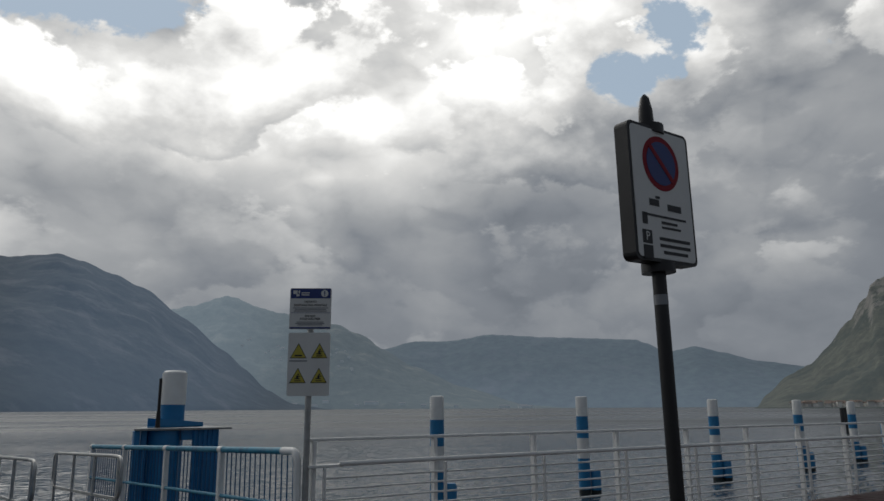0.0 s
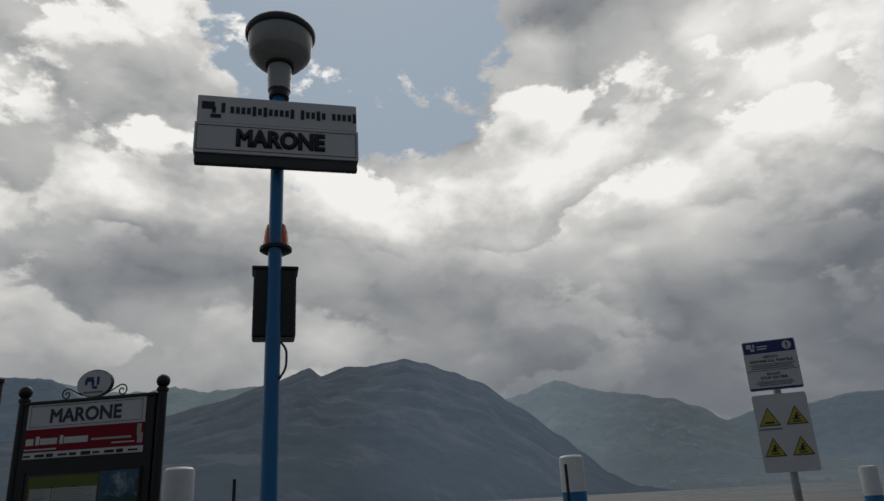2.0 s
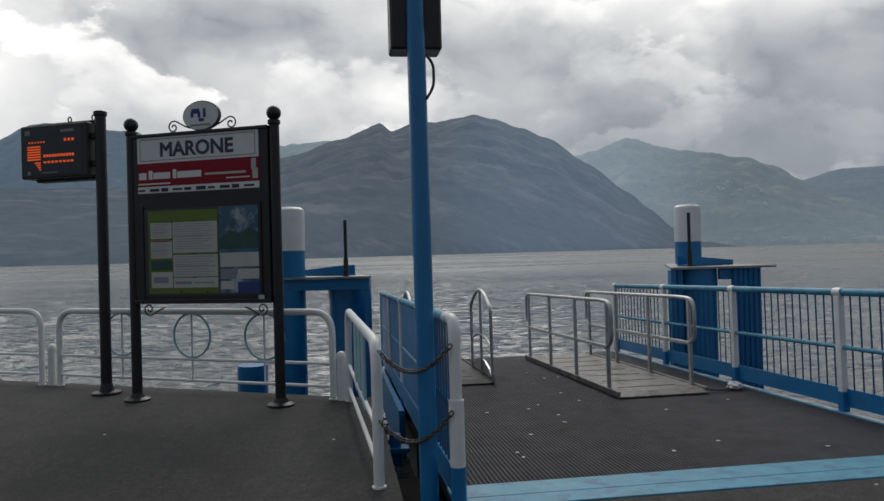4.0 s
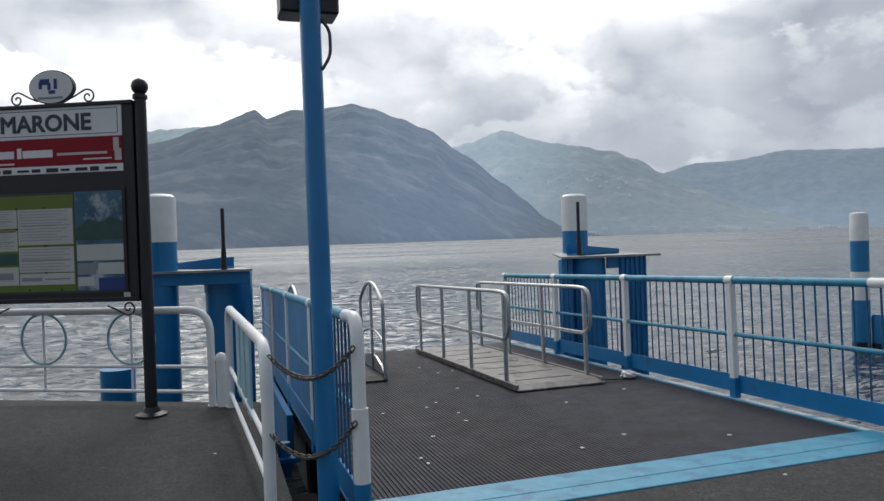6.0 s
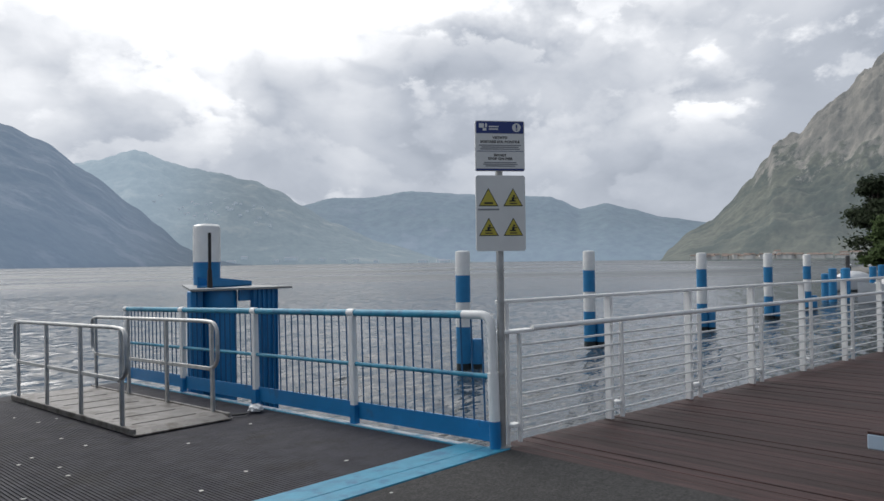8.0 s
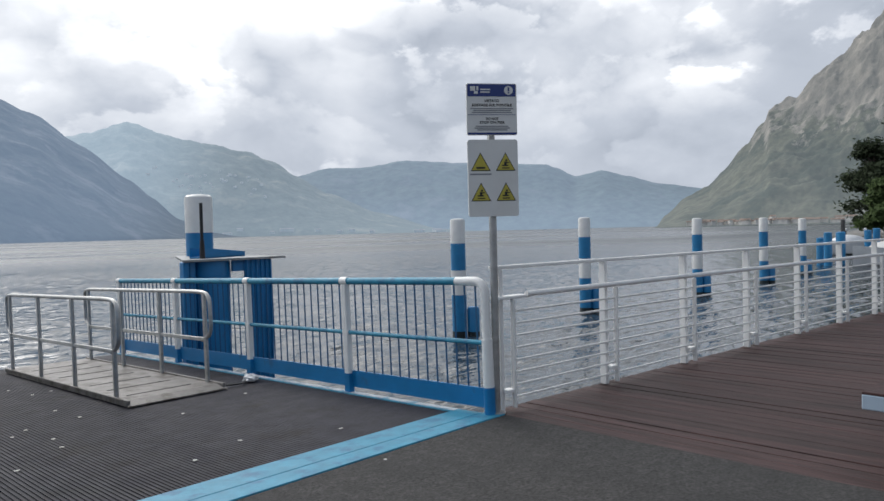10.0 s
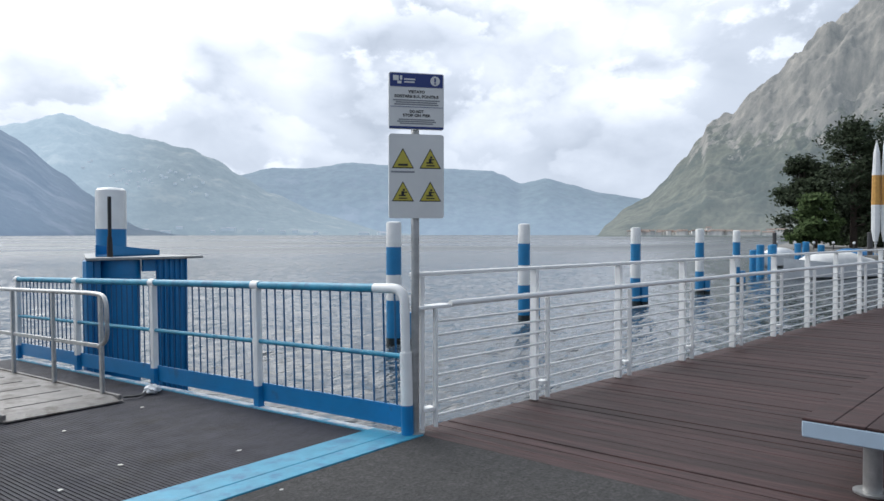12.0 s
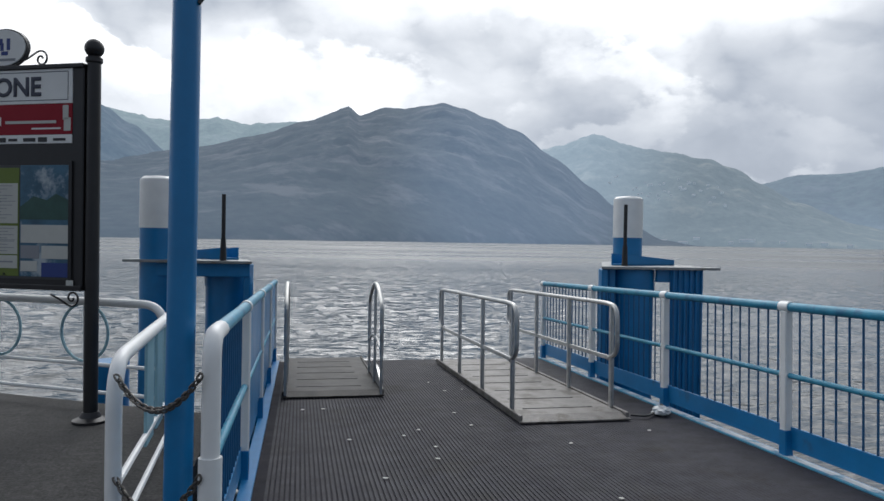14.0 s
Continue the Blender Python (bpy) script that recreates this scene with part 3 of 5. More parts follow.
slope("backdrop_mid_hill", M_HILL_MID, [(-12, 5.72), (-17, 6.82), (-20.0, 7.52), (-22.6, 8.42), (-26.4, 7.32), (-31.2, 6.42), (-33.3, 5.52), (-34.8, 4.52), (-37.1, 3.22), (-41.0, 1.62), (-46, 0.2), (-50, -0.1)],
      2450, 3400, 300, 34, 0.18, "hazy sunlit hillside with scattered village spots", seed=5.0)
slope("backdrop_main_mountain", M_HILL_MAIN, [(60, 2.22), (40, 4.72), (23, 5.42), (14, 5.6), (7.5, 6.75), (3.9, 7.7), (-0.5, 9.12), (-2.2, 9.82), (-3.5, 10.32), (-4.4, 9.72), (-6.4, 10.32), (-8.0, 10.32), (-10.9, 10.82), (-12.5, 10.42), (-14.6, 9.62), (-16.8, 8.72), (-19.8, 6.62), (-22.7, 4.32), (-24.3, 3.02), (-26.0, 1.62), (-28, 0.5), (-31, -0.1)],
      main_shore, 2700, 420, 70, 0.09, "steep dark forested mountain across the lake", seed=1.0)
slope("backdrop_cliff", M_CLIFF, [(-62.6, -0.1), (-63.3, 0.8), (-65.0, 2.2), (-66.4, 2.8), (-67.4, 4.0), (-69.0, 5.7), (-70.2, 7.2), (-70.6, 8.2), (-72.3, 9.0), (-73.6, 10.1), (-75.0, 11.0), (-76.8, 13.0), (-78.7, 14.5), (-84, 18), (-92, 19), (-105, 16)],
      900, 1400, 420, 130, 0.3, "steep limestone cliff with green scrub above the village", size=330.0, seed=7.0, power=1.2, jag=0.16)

# quay: asphalt slab with a concrete edge
QUAY = [(-40, -30), (0.0, -30), (0.0, 0.0), (-4.15, 0.0), (-4.15, 3.35), (-4.5, 3.5), (-7.9, 5.32), (-12, 7.5), (-40, 20)]
tagged(part("pavement", prism(QUAY, -2.2, 0.0), M_ASPHALT), "dark worn asphalt quay paving", "pavement", kind="structure")

RAIL_A = radians(-5.2)
RAIL_DIR = Vector((math.cos(RAIL_A), math.sin(RAIL_A), 0))
RAIL_0 = Vector((0.03, 0.13, 0))


def rail_y(x):
    return RAIL_0.y + (x - RAIL_0.x) * math.tan(RAIL_A)


pier = part("pier_deck", prism([(0.004, -9.5), (30, -9.5), (30, rail_y(30) + 0.06), (0.004, rail_y(0) + 0.06)], -0.35, -0.05), M_CONCRETE)
tagged(pier, "brown boarded pier deck beside the quay", "pier", kind="structure")

# ---- gangway ----
SLOPE = pose(0, 0, 0, -1.7, 0, 0)
XL, XR, LONG = -3.84, -0.07, 7.2
gangway = tagged(empty_thing("gangway", SLOPE), "sloping ribbed grey gangway deck with a blue threshold plate", "gangway")
part("deck", box((XL + 0.02, 0.0, -0.16), (XR + 0.02, LONG, -0.012)), M_GROOVE, gangway)
bm = bmesh.new()
x = XL + 0.14
while x < XR - 0.08:
    wear = min(1.0, max(0.0, (x + 2.5) / 1.5))
    box((x, 0.46, -0.013), (x + 0.019 + 0.009 * wear, LONG - 0.02, -0.0075), bm=bm)
    x += 0.03
tagged(part("deck_rib", bm, M_RIB, gangway, "grey rubber ribs"), kind="stuff")
part("threshold_plate", box((XL - 0.02, 0.005, -0.02), (0.0, 0.19, 0.008), 0.004), M_BLUE_LIGHT, gangway, "worn light blue steel threshold")
part("threshold_plate", box((XL - 0.02, 0.2, -0.02), (-0.06, 0.45, 0.006), 0.004), M_BLUE_LIGHT, gangway, "worn light blue steel threshold")
for x0, x1, mt in ((XL - 0.01, XL + 0.07, M_BLUE), (XR - 0.075, XR - 0.05, M_BLUE_LIGHT)):
    part("edge_strip", box((x0, 0.46, -0.02), (x1, LONG, 0.004), 0.003), mt, gangway, "blue painted edge strip")
part("edge_flange", box((XR - 0.048, 0.3, -0.02), (XR + 0.028, LONG, 0.0), 0.003), M_FLANGE, gangway, "pale edge flange with light blue patches")
for x0, y0 in ((XL - 0.09, 3.2), (XR + 0.03, 0.25)):
    part("side_girder", box((x0, y0, -0.5), (x0 + 0.06, LONG, -0.02), 0.006), M_BLUE, gangway, "blue steel side girder")
part("float", box((XL + 0.1, 3.4, -1.3), (XR - 0.1, LONG - 0.05, -0.17), 0.03), M_DARK, gangway, "dark steel float under the deck")
for y in (2.3,):
    part("hinge_pin", tube([(XL - 0.2, y, -0.32), (XL - 0.2, y, -0.05)], 0.05, 12), M_BLUE, gangway, smooth=True)
    part("hinge_bracket", box((XL - 0.26, y - 0.09, -0.2), (XL - 0.08, y + 0.09, -0.16), 0.004), M_BLUE, gangway)

BAY = 1.762


def guard_rail(name, x, side, panels, label):
    """Gangway guard rail: banded posts, two rails, balusters or panels, kick board."""
    rail = tagged(empty_thing(name, SLOPE), label, "railing", "gangway guard rails")
    y0 = 0.1
    # bent white end post
    part("end_post", tube(fillet([(x, y0, 0.42), (x, y0, 1.06), (x, y0 + 0.3, 1.06)], 0.11, 6), 0.036, 12), M_WHITE, rail, "white painted bent end post", smooth=True)
    part("end_post_sleeve", tube([(x, y0, 0.2), (x, y0, 0.6)], 0.045, 12), M_WHITE, rail, "white painted sleeve", smooth=True)
    part("end_post_foot", tube([(x, y0, -0.06), (x, y0, 0.22)], 0.046, 12), M_BLUE, rail, "blue painted foot", smooth=True)
    for i in range(1, 5):
        y = y0 + BAY * i
        part("post", box((x - 0.03, y - 0.035, 0.17), (x + 0.03, y + 0.035, 1.03), 0.008), M_WHITE, rail, "white painted post")
        part("post_foot", box((x - 0.032, y - 0.04, -0.06), (x + 0.032, y + 0.04, 0.18), 0.006), M_BLUE, rail, "blue painted foot")
        part("collar", tube([(x, y - 0.05, 1.06), (x, y + 0.05, 1.06)], 0.04, 12), M_WHITE, rail, "white collar", smooth=True)
        part("collar", tube([(x, y - 0.04, 0.57), (x, y + 0.04, 0.57)], 0.03, 10), M_WHITE, rail, "white collar", smooth=True)
    part("top_rail", tube([(x, y0 + 0.28, 1.06), (x, y0 + BAY * 4 + 0.06, 1.06)], 0.033, 12), M_BLUE_LIGHT, rail, smooth=True)
    part("mid_rail", tube([(x, y0, 0.57), (x, y0 + BAY * 4, 0.57)], 0.02, 10), M_BLUE_LIGHT, rail, smooth=True)
    part("kick_board", box((x + side * 0.012, y0 + 0.02, 0.045), (x + side * 0.03, y0 + BAY * 4 + 0.03, 0.205), 0.003), M_BLUE, rail, "blue steel kick board")
    first = None
    for i in range(4):
        for k in range(1, 15):
            y = y0 + BAY * i + BAY * k / 15
            if panels and i > 0:
                continue
            if first is None:
                bm = tube([(0, 0, 0.2), (0, 0, 1.05)], 0.0078, 6)
                first = part("baluster", bm, M_BALUSTER, rail, smooth=True)
                first.location = (x + side * 0.02, y, 0)
            else:
                ob = new("baluster", first.data)
                ob.parent, ob.location = rail, (x + side * 0.02, y, 0)
        if panels and i > 0:
            y = y0 + BAY * i
            part("panel", box((x - 0.006, y + 0.04, 0.2), (x + 0.006, y + BAY - 0.04, 1.03), 0.003), M_BLUE, rail, "blue sheet steel panel")
    return rail


guard_rail("guard_rail", XR, 1, False, "blue and white gangway guard rail with thin balusters")
guard_rail("guard_rail", XL, -1, True, "blue and white gangway guard rail with sheet panels")

# folding gangplanks that lie on the deck


def gangplank(width, length, label, rails, tread, arched=False):
    """Ribbed landing plank; the origin is its near corner, x across, y along."""
    g = tagged(empty_thing("gangplank"), label, "gangplank", "gangplanks on the deck")
    part("plank_plate", box((0, 0.1, 0.012), (width, length, 0.045), 0.005), tread, g, "scuffed grey tread plate")
    bm = bmesh.new()
    vs = [bm.verts.new(p) for p in ((0, -0.03, 0.012), (width, -0.03, 0.012), (width, 0.1, 0.045), (0, 0.1, 0.045), (0, -0.03, 0.0), (width, -0.03, 0.0), (width, 0.1, 0.012), (0, 0.1, 0.012))]
    for f in ((0, 1, 2, 3), (4, 5, 6, 7), (0, 1, 5, 4), (1, 2, 6, 5), (2, 3, 7, 6), (3, 0, 4, 7)):
        bm.faces.new([vs[i] for i in f])
    bmesh.ops.recalc_face_normals(bm, faces=bm.faces)
    part("lip", bm, tread, g)
    for xx in (0, width - 0.03):
        part("side_channel", box((xx, 0.0, 0.0), (xx + 0.03, length, 0.062), 0.005), tread, g)
    bm0 = None
    k = 0.35
    while k < length - 0.15:
        if bm0 is None:
            bm0 = part("cleat", box((0.14, -0.006, 0.043), (width - 0.2, 0.006, 0.05), 0.002), M_DARK, g, "worn raised cleat")
            bm0.location.y = k
        else:
            ob = new("cleat", bm0.data)
            ob.parent, ob.location = g, (0, k, 0)
        k += 0.46
    for xx, y0, y1, posts in rails:
        if arched:
            def arc(low, rise):
                return [(xx, y0 + (y1 - y0) * k / 12, low + rise * math.sin(math.pi * (0.08 + 0.84 * k / 12))) for k in range(13)]
            hoop = tube(fillet([(xx, y0, 0.4)] + arc(0.82, 0.29) + [(xx, y1, 0.4)], 0.07, 3), 0.02, 10)
            part("handrail", hoop, M_STEEL, g, "arched galvanised handrail", smooth=True)
            part("mid_bar", tube(arc(0.4, 0.14), 0.014, 8), M_STEEL, g, smooth=True)
            for i in range(posts):
                u = i / (posts - 1)
                y = y0 + (y1 - y0) * u
                top = 0.82 + 0.29 * math.sin(math.pi * (0.08 + 0.84 * u)) - 0.01
                part("stanchion", box((xx - 0.014, y - 0.022, 0.02), (xx + 0.014, y + 0.022, top), 0.005), M_STEEL, g)
            continue
        hoop = tube(fillet([(xx, y0 + 0.12, 0.48), (xx, y0 - 0.06, 0.55), (xx, y0 - 0.06, 0.97), (xx, y0 + 0.2, 0.99), (xx, y1 - 0.12, 0.99), (xx, y1 + 0.06, 0.97), (xx, y1 + 0.06, 0.55), (xx, y1 - 0.1, 0.5)], 0.16, 7), 0.021, 10)
        part("handrail", hoop, M_STEEL, g, "bent galvanised handrail", smooth=True)
        part("mid_bar", box((xx - 0.01, y0 + 0.05, 0.47), (xx + 0.01, y1 - 0.05, 0.51), 0.004), M_STEEL, g)
        for i in range(posts):
            y = y0 + 0.06 + (y1 - y0 - 0.12) * i / (posts - 1)
            part("stanchion", box((xx - 0.016, y - 0.027, 0.02), (xx + 0.016, y + 0.027, 0.98), 0.006), M_STEEL, g)
    return g


g1 = gangplank(1.0, 3.65, "grey metal gangplank with galvanised handrails, lying on the deck", [(0.03, 0.25, 3.5, 4), (0.97, 0.25, 3.5, 4)], M_PLATE)
g1.matrix_world = SLOPE @ pose(-1.68, 3.1, 0.002, 0, 0, 0.4)
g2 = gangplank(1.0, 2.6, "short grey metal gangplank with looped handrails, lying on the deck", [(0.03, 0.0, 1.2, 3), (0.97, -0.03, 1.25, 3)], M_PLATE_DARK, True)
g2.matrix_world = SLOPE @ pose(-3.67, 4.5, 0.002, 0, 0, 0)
part("side_plate", plate([(0, 0), (1.3, 0), (1.3, 0.03), (1.05, 0.13), (0.75, 0.19), (0.45, 0.18), (0.18, 0.11), (0, 0.02)], -0.012, 0.012), M_STEEL, g2, "curved steel side plate").matrix_basis = pose(0.985, 0.02, 0.04, 0, 0, 90)

# ---- mooring dolphins ----


def dolphin(m, flip, px, py, label):
    """Blue steel mooring frame: cap plate on columns, a banded pile through it, a swing arm. Local: x outward, y away."""
    d = tagged(empty_thing("mooring_dolphin", m), label, "mooring", "mooring dolphins")
    f = -1 if flip else 1
    z0 = -2.6
    tx, ty, tr = (0.4, 0.42, 0.26) if flip else (0.5, 0.3, 0.26)

    def col(name, x0, x1, y0, y1, bev=0.012):
        return part(name, box((min(f * x0, f * x1), y0, z0), (max(f * x0, f * x1), y1, 1.135), bev), M_BLUE, d)

    outline = [(-0.02 * f, -0.06), (1.47 * f, -0.06), (1.47 * f, py + 0.4), (0.22 * f, py + 0.4)] if flip else [(0.0, -0.02), (1.47, -0.06), (1.4, py + 0.4), (0.78, py + 0.4)]
    part("cap_plate", prism(outline, 1.135, 1.165), M_CAP, d, "grey weathered cap plate")
    if flip:
        part("edge_beam", box((min(0.02 * f, 1.22 * f), 0.0, 0.98), (max(0.02 * f, 1.22 * f), 0.07, 1.13), 0.006), M_BLUE, d, "blue edge beam")
    col("corner_column", 0.02, 0.1, 0.02, 0.16)
    if not flip:
        col("flange_column", 0.13, 0.22, 0.1, 0.3)
        part("brace", box((0.72, 0.06, 0.98), (0.92, 0.12, 1.13), 0.006), M_BLUE, d)
    part("tube_column", tube([(f * tx, ty, z0), (f * tx, ty, 1.13)], tr, 24), M_BLUE, d, smooth=True)
    part("sleeve", tube([(f * tx, ty, 0.86), (f * tx, ty, 1.12)], tr + 0.013, 24), M_BLUE, d, smooth=True)
    if not flip:
        col("sheet_column", 0.89, 1.3, 0.03, 0.09)
        for k in range(6):
            xx = 0.9 + k * 0.072
            col("sheet_rib", xx, xx + 0.02, 0.0, 0.04, 0.004)
        col("sheet_column", 1.24, 1.3, 0.1, 0.34)
        col("rear_column", 1.2, 1.3, 0.36, 0.5)
    else:
        part("fender", tube([(-1.76, 0.3, -2.0), (-1.76, 0.3, -0.06)], 0.21, 20), M_BLUE, d, "blue tubular fender at the waterline", smooth=True)
    part("pile_shaft", lathe([(0.208, z0), (0.208, 1.53)], 28, at=(f * px, py, 0)), M_BLUE, d, "blue painted tubular pile", smooth=True)
    part("pile_head", lathe([(0.213, 1.53), (0.213, 2.06), (0.207, 2.1), (0.17, 2.13), (0.08, 2.14)], 28, at=(f * px, py, 0)), M_WHITE, d, "white painted pile head", smooth=True)
    arm = box((0.0, -0.1, 1.165), (0.95, 0.1, 1.19), 0.004, m=pose(f * 0.35, 0.42, 0, 0, 0, 28 if not flip else 152))
    part("swing_arm", arm, M_BLUE, d)
    bm = bmesh.new()
    for yy in (-0.1, 0.09):
        vs = [bm.verts.new(p) for p in ((0, yy, 0), (0.98, yy, 0), (0.98, yy, 0.07), (0, yy, 0.15), (0, yy + 0.012, 0), (0.98, yy + 0.012, 0), (0.98, yy + 0.012, 0.07), (0, yy + 0.012, 0.15))]
        for q in ((0, 1, 2, 3), (4, 5, 6, 7), (0, 1, 5, 4), (1, 2, 6, 5), (2, 3, 7, 6), (3, 0, 4, 7)):
            bm.faces.new([vs[i] for i in q])
    bmesh.ops.transform(bm, matrix=pose(f * 0.35, 0.42, 1.165, 0, 0, 28 if not flip else 152), verts=bm.verts)
    bmesh.ops.recalc_face_normals(bm, faces=bm.faces)
    part("arm_cheek", bm, M_BLUE, d)
    lx, ly = (0.34, 0.03) if flip else (0.42, 0.35)
    part("lever_socket", tube([(f * lx, ly, 1.165), (f * lx, ly, 1.42)], 0.04, 10, r_end=0.03), M_BLACK, d, "black lever socket", smooth=True)
    part("lever", tube([(f * lx, ly, 1.3), (f * lx, ly, 1.93)], 0.024, 8), M_BLACK, d, "black steel lever", smooth=True)
    return d


dolphin(pose(0.02, 5.38, 0, 0, 0, -5), False, 1.03, 1.9, "blue steel mooring dolphin with a white-headed pile and grey cap")
dolphin(pose(-4.06, 5.82, 0, 0, 0, -12), True, 1.16, 0.2, "blue steel mooring dolphin with a white-headed pile and upright lever")

# ---- banded mooring piles in the lake ----


def banded_pile(x, y, top, fender, label):
    p = tagged(empty_thing("mooring_pile", pose(x, y, 0)), label, "mooring pile", "banded mooring piles")
    r = 0.165
    part("head", lathe([(r, top - 0.55), (r, top - 0.06), (r * 0.93, top - 0.015), (r * 0.6, top)], 20), M_WHITE, p, "white painted band", smooth=True)
    part("band", lathe([(r, top - 1.15), (r, top - 0.55)], 20), M_BLUE_BAND, p, "blue painted band", smooth=True)
    part("band", lathe([(r, top - 1.7), (r, top - 1.15)], 20), M_WHITE, p, "white painted band", smooth=True)
    part("shaft", lathe([(r, WATER_Z + 0.12), (r, top - 1.7)], 20), M_BLUE_BAND, p, "blue painted shaft", smooth=True)
    part("wet_foot", lathe([(r * 1.01, -3.5), (r * 1.01, WATER_Z + 0.12)], 20), M_WET, p, "dark wet foot", smooth=True)
    if fender:
        q = 0.14
        part("fender", lathe([(q, WATER_Z + 0.1), (q, -0.3), (q * 0.8, -0.25)], 18, at=(0.24, -0.2, 0)), M_BLUE_BAND, p, "blue tubular fender", smooth=True)
        part("fender_foot", lathe([(q * 1.01, -2.5), (q * 1.01, WATER_Z + 0.1)], 18, at=(0.24, -0.2, 0)), M_WET, p, "dark wet foot", smooth=True)
    return p


for x, y, t in ((7.47, 7.36, 1.73), (12.97, 7.6, 1.75), (18.95, 7.05, 1.69), (24.9, 7.05, 1.68), (30.9, 7.5, 1.64)):
    banded_pile(x, y, t, True, "blue and white banded mooring pile with a short fender")
for x, y, t in ((37.5, 8.3, 0.9), (38.3, 8.9, 0.6), (39.2, 8.1, 0.9), (44, 9.5, 0.8), (45.0, 8.2, 0.9), (45.7, 7.9, 1.0), (46.5, 7.2, 0.8)):
    p = tagged(empty_thing("mooring_post", pose(x, y, 0)), "plain blue mooring post standing in the lake", "mooring post", "plain blue posts")
    part("shaft", lathe([(0.2, -3), (0.2, t - 0.03), (0.15, t)], 16), M_BLUE_BAND, p, smooth=True)

# ---- white pier railing ----
railing = tagged(empty_thing("pier_railing", Matrix.Translation(RAIL_0) @ pose(0, 0, 0, 0, 0, -5.2)), "white painted steel pier railing with a double handrail and horizontal bars", "railing")
STEP, COUNT = 1.385, 20
END = STEP * (COUNT - 1)
tall = short = None
for i in range(COUNT):
    a = STEP * i
    if tall is None:
        tall = part("tall_post", box((-0.022, -0.035, 0.0), (0.022, 0.035, 1.14), 0.005), M_WHITE, railing)
        short = part("short_post", box((-0.01, -0.022, 0.02), (0.01, 0.022, 0.9), 0.004), M_WHITE, railing)
        tall.location, short.location = (a + 0.06, 0, 0), (a + 0.15, -0.075, 0)
        bracket = part("bracket", box((0.06, -0.08, 0.14), (0.16, 0.0, 0.17), 0.003), M_WHITE, railing)
    else:
        for src, off in ((tall, (a + 0.06, 0, 0)), (short, (a + 0.15, -0.075, 0)), (bracket, (a, 0, 0))):
            ob = new(src.name.split(".")[0], src.data)
            ob.parent, ob.location = railing, off
part("upper_rail", box((-0.02, -0.03, 1.14), (END + 0.3, 0.03, 1.17), 0.005), M_WHITE, railing)
part("end_bracket", box((-0.02, -0.09, 0.9), (0.34, 0.02, 0.925), 0.004), M_WHITE, railing)
part("handrail", tube([(0.3, -0.085, 0.93), (END + 0.3, -0.085, 0.93)], 0.024, 10), M_WHITE, railing, smooth=True)
for k in range(8):
    z = 0.1 + k * 0.1
    part("bar", tube([(0.16, -0.06, z), (END + 0.2, -0.06, z)], 0.0105, 6), M_WHITE, railing, smooth=True)

# ---- white quay railings ----


def quay_panel(a, c, high, label, circles=(), slats=False):
    """Bent tube railing panel between two feet on the quay."""
    a, c = Vector((*a, 0)), Vector((*c, 0))
    n = (c - a).length
    ang = math.degrees(math.atan2(c.y - a.y, c.x - a.x))
    q = tagged(empty_thing("quay_railing", pose(a.x, a.y, 0, 0, 0, ang)), label, "railing", "quay railings")
    part("frame", tube(fillet([(0, 0, 0), (0, 0, high), (n, 0, high), (n, 0, 0)], 0.22, 7), 0.034, 12), M_WHITE, q, smooth=True)
    for z in (0.36, 0.13):
        part("cross_bar", tube([(0.0, 0, z), (n, 0, z)], 0.017, 8), M_WHITE, q, smooth=True)
    for u in circles:
        x = n * u
        part("upright", tube([(x, 0, 0.13), (x, 0, high)], 0.011, 8), M_WHITE, q, smooth=True)
        zc = (0.36 + high) / 2
        r = (high - 0.36) / 2 - 0.02
        part("ring", tube([(x + r * math.cos(t), 0, zc + r * math.sin(t)) for t in (2 * math.pi * k / 32 for k in range(32))], 0.012, 8, closed=True), M_TEAL, q, "pale teal ring", smooth=True)
    if slats:
        for k, u in enumerate((0.36, 0.5, 0.64)):
            x = n * u
            part("slat", box((x - 0.13, -0.008, 0.3), (x + 0.13, 0.008, high - 0.03), 0.003), M_TEAL, q, "pale teal sheet slat")
    for x in (0, n):
        part("base_plate", lathe([(0.045, 0.001), (0.045, 0.012)], 16, at=(x, 0, 0)), M_WHITE, q)
    return q


quay_panel((-7.77, 5.1), (-4.57, 3.37), 0.88, "white bent-tube quay railing with teal rings", (0.26, 0.526, 0.78))
quay_panel((-11.6, 7.1), (-8.01, 5.21), 0.88, "white bent-tube quay railing with teal rings", (0.25, 0.5, 0.75))
quay_panel((-4.41, 3.24), (-4.275, 0.5), 0.9, "white bent-tube quay railing with teal slats", (), True)
for x, y in ((-4.485, 3.32), (-7.88, 5.16)):
    p = tagged(empty_thing("stub_post", pose(x, y, 0)), "short white round-topped steel post between railings", "post", "stub posts")
    part("shaft", lathe([(0.045, 0), (0.045, 0.42)], 14), M_WHITE, p, smooth=True)
    part("cap", lathe([(0.052, 0.42), (0.052, 0.45), (0.035, 0.48), (0.01, 0.49)], 14), M_WHITE, p, smooth=True)

# added black block that stands in for the unlit gap
tagged(part("rubber_fender", box((-4.147, 0.42, -0.75), (-3.945, 1.05, -0.12), 0.02), M_VOID), "black block added in the gap beside the gangway, standing in for its shade", "fender")

# safety chains across the gap


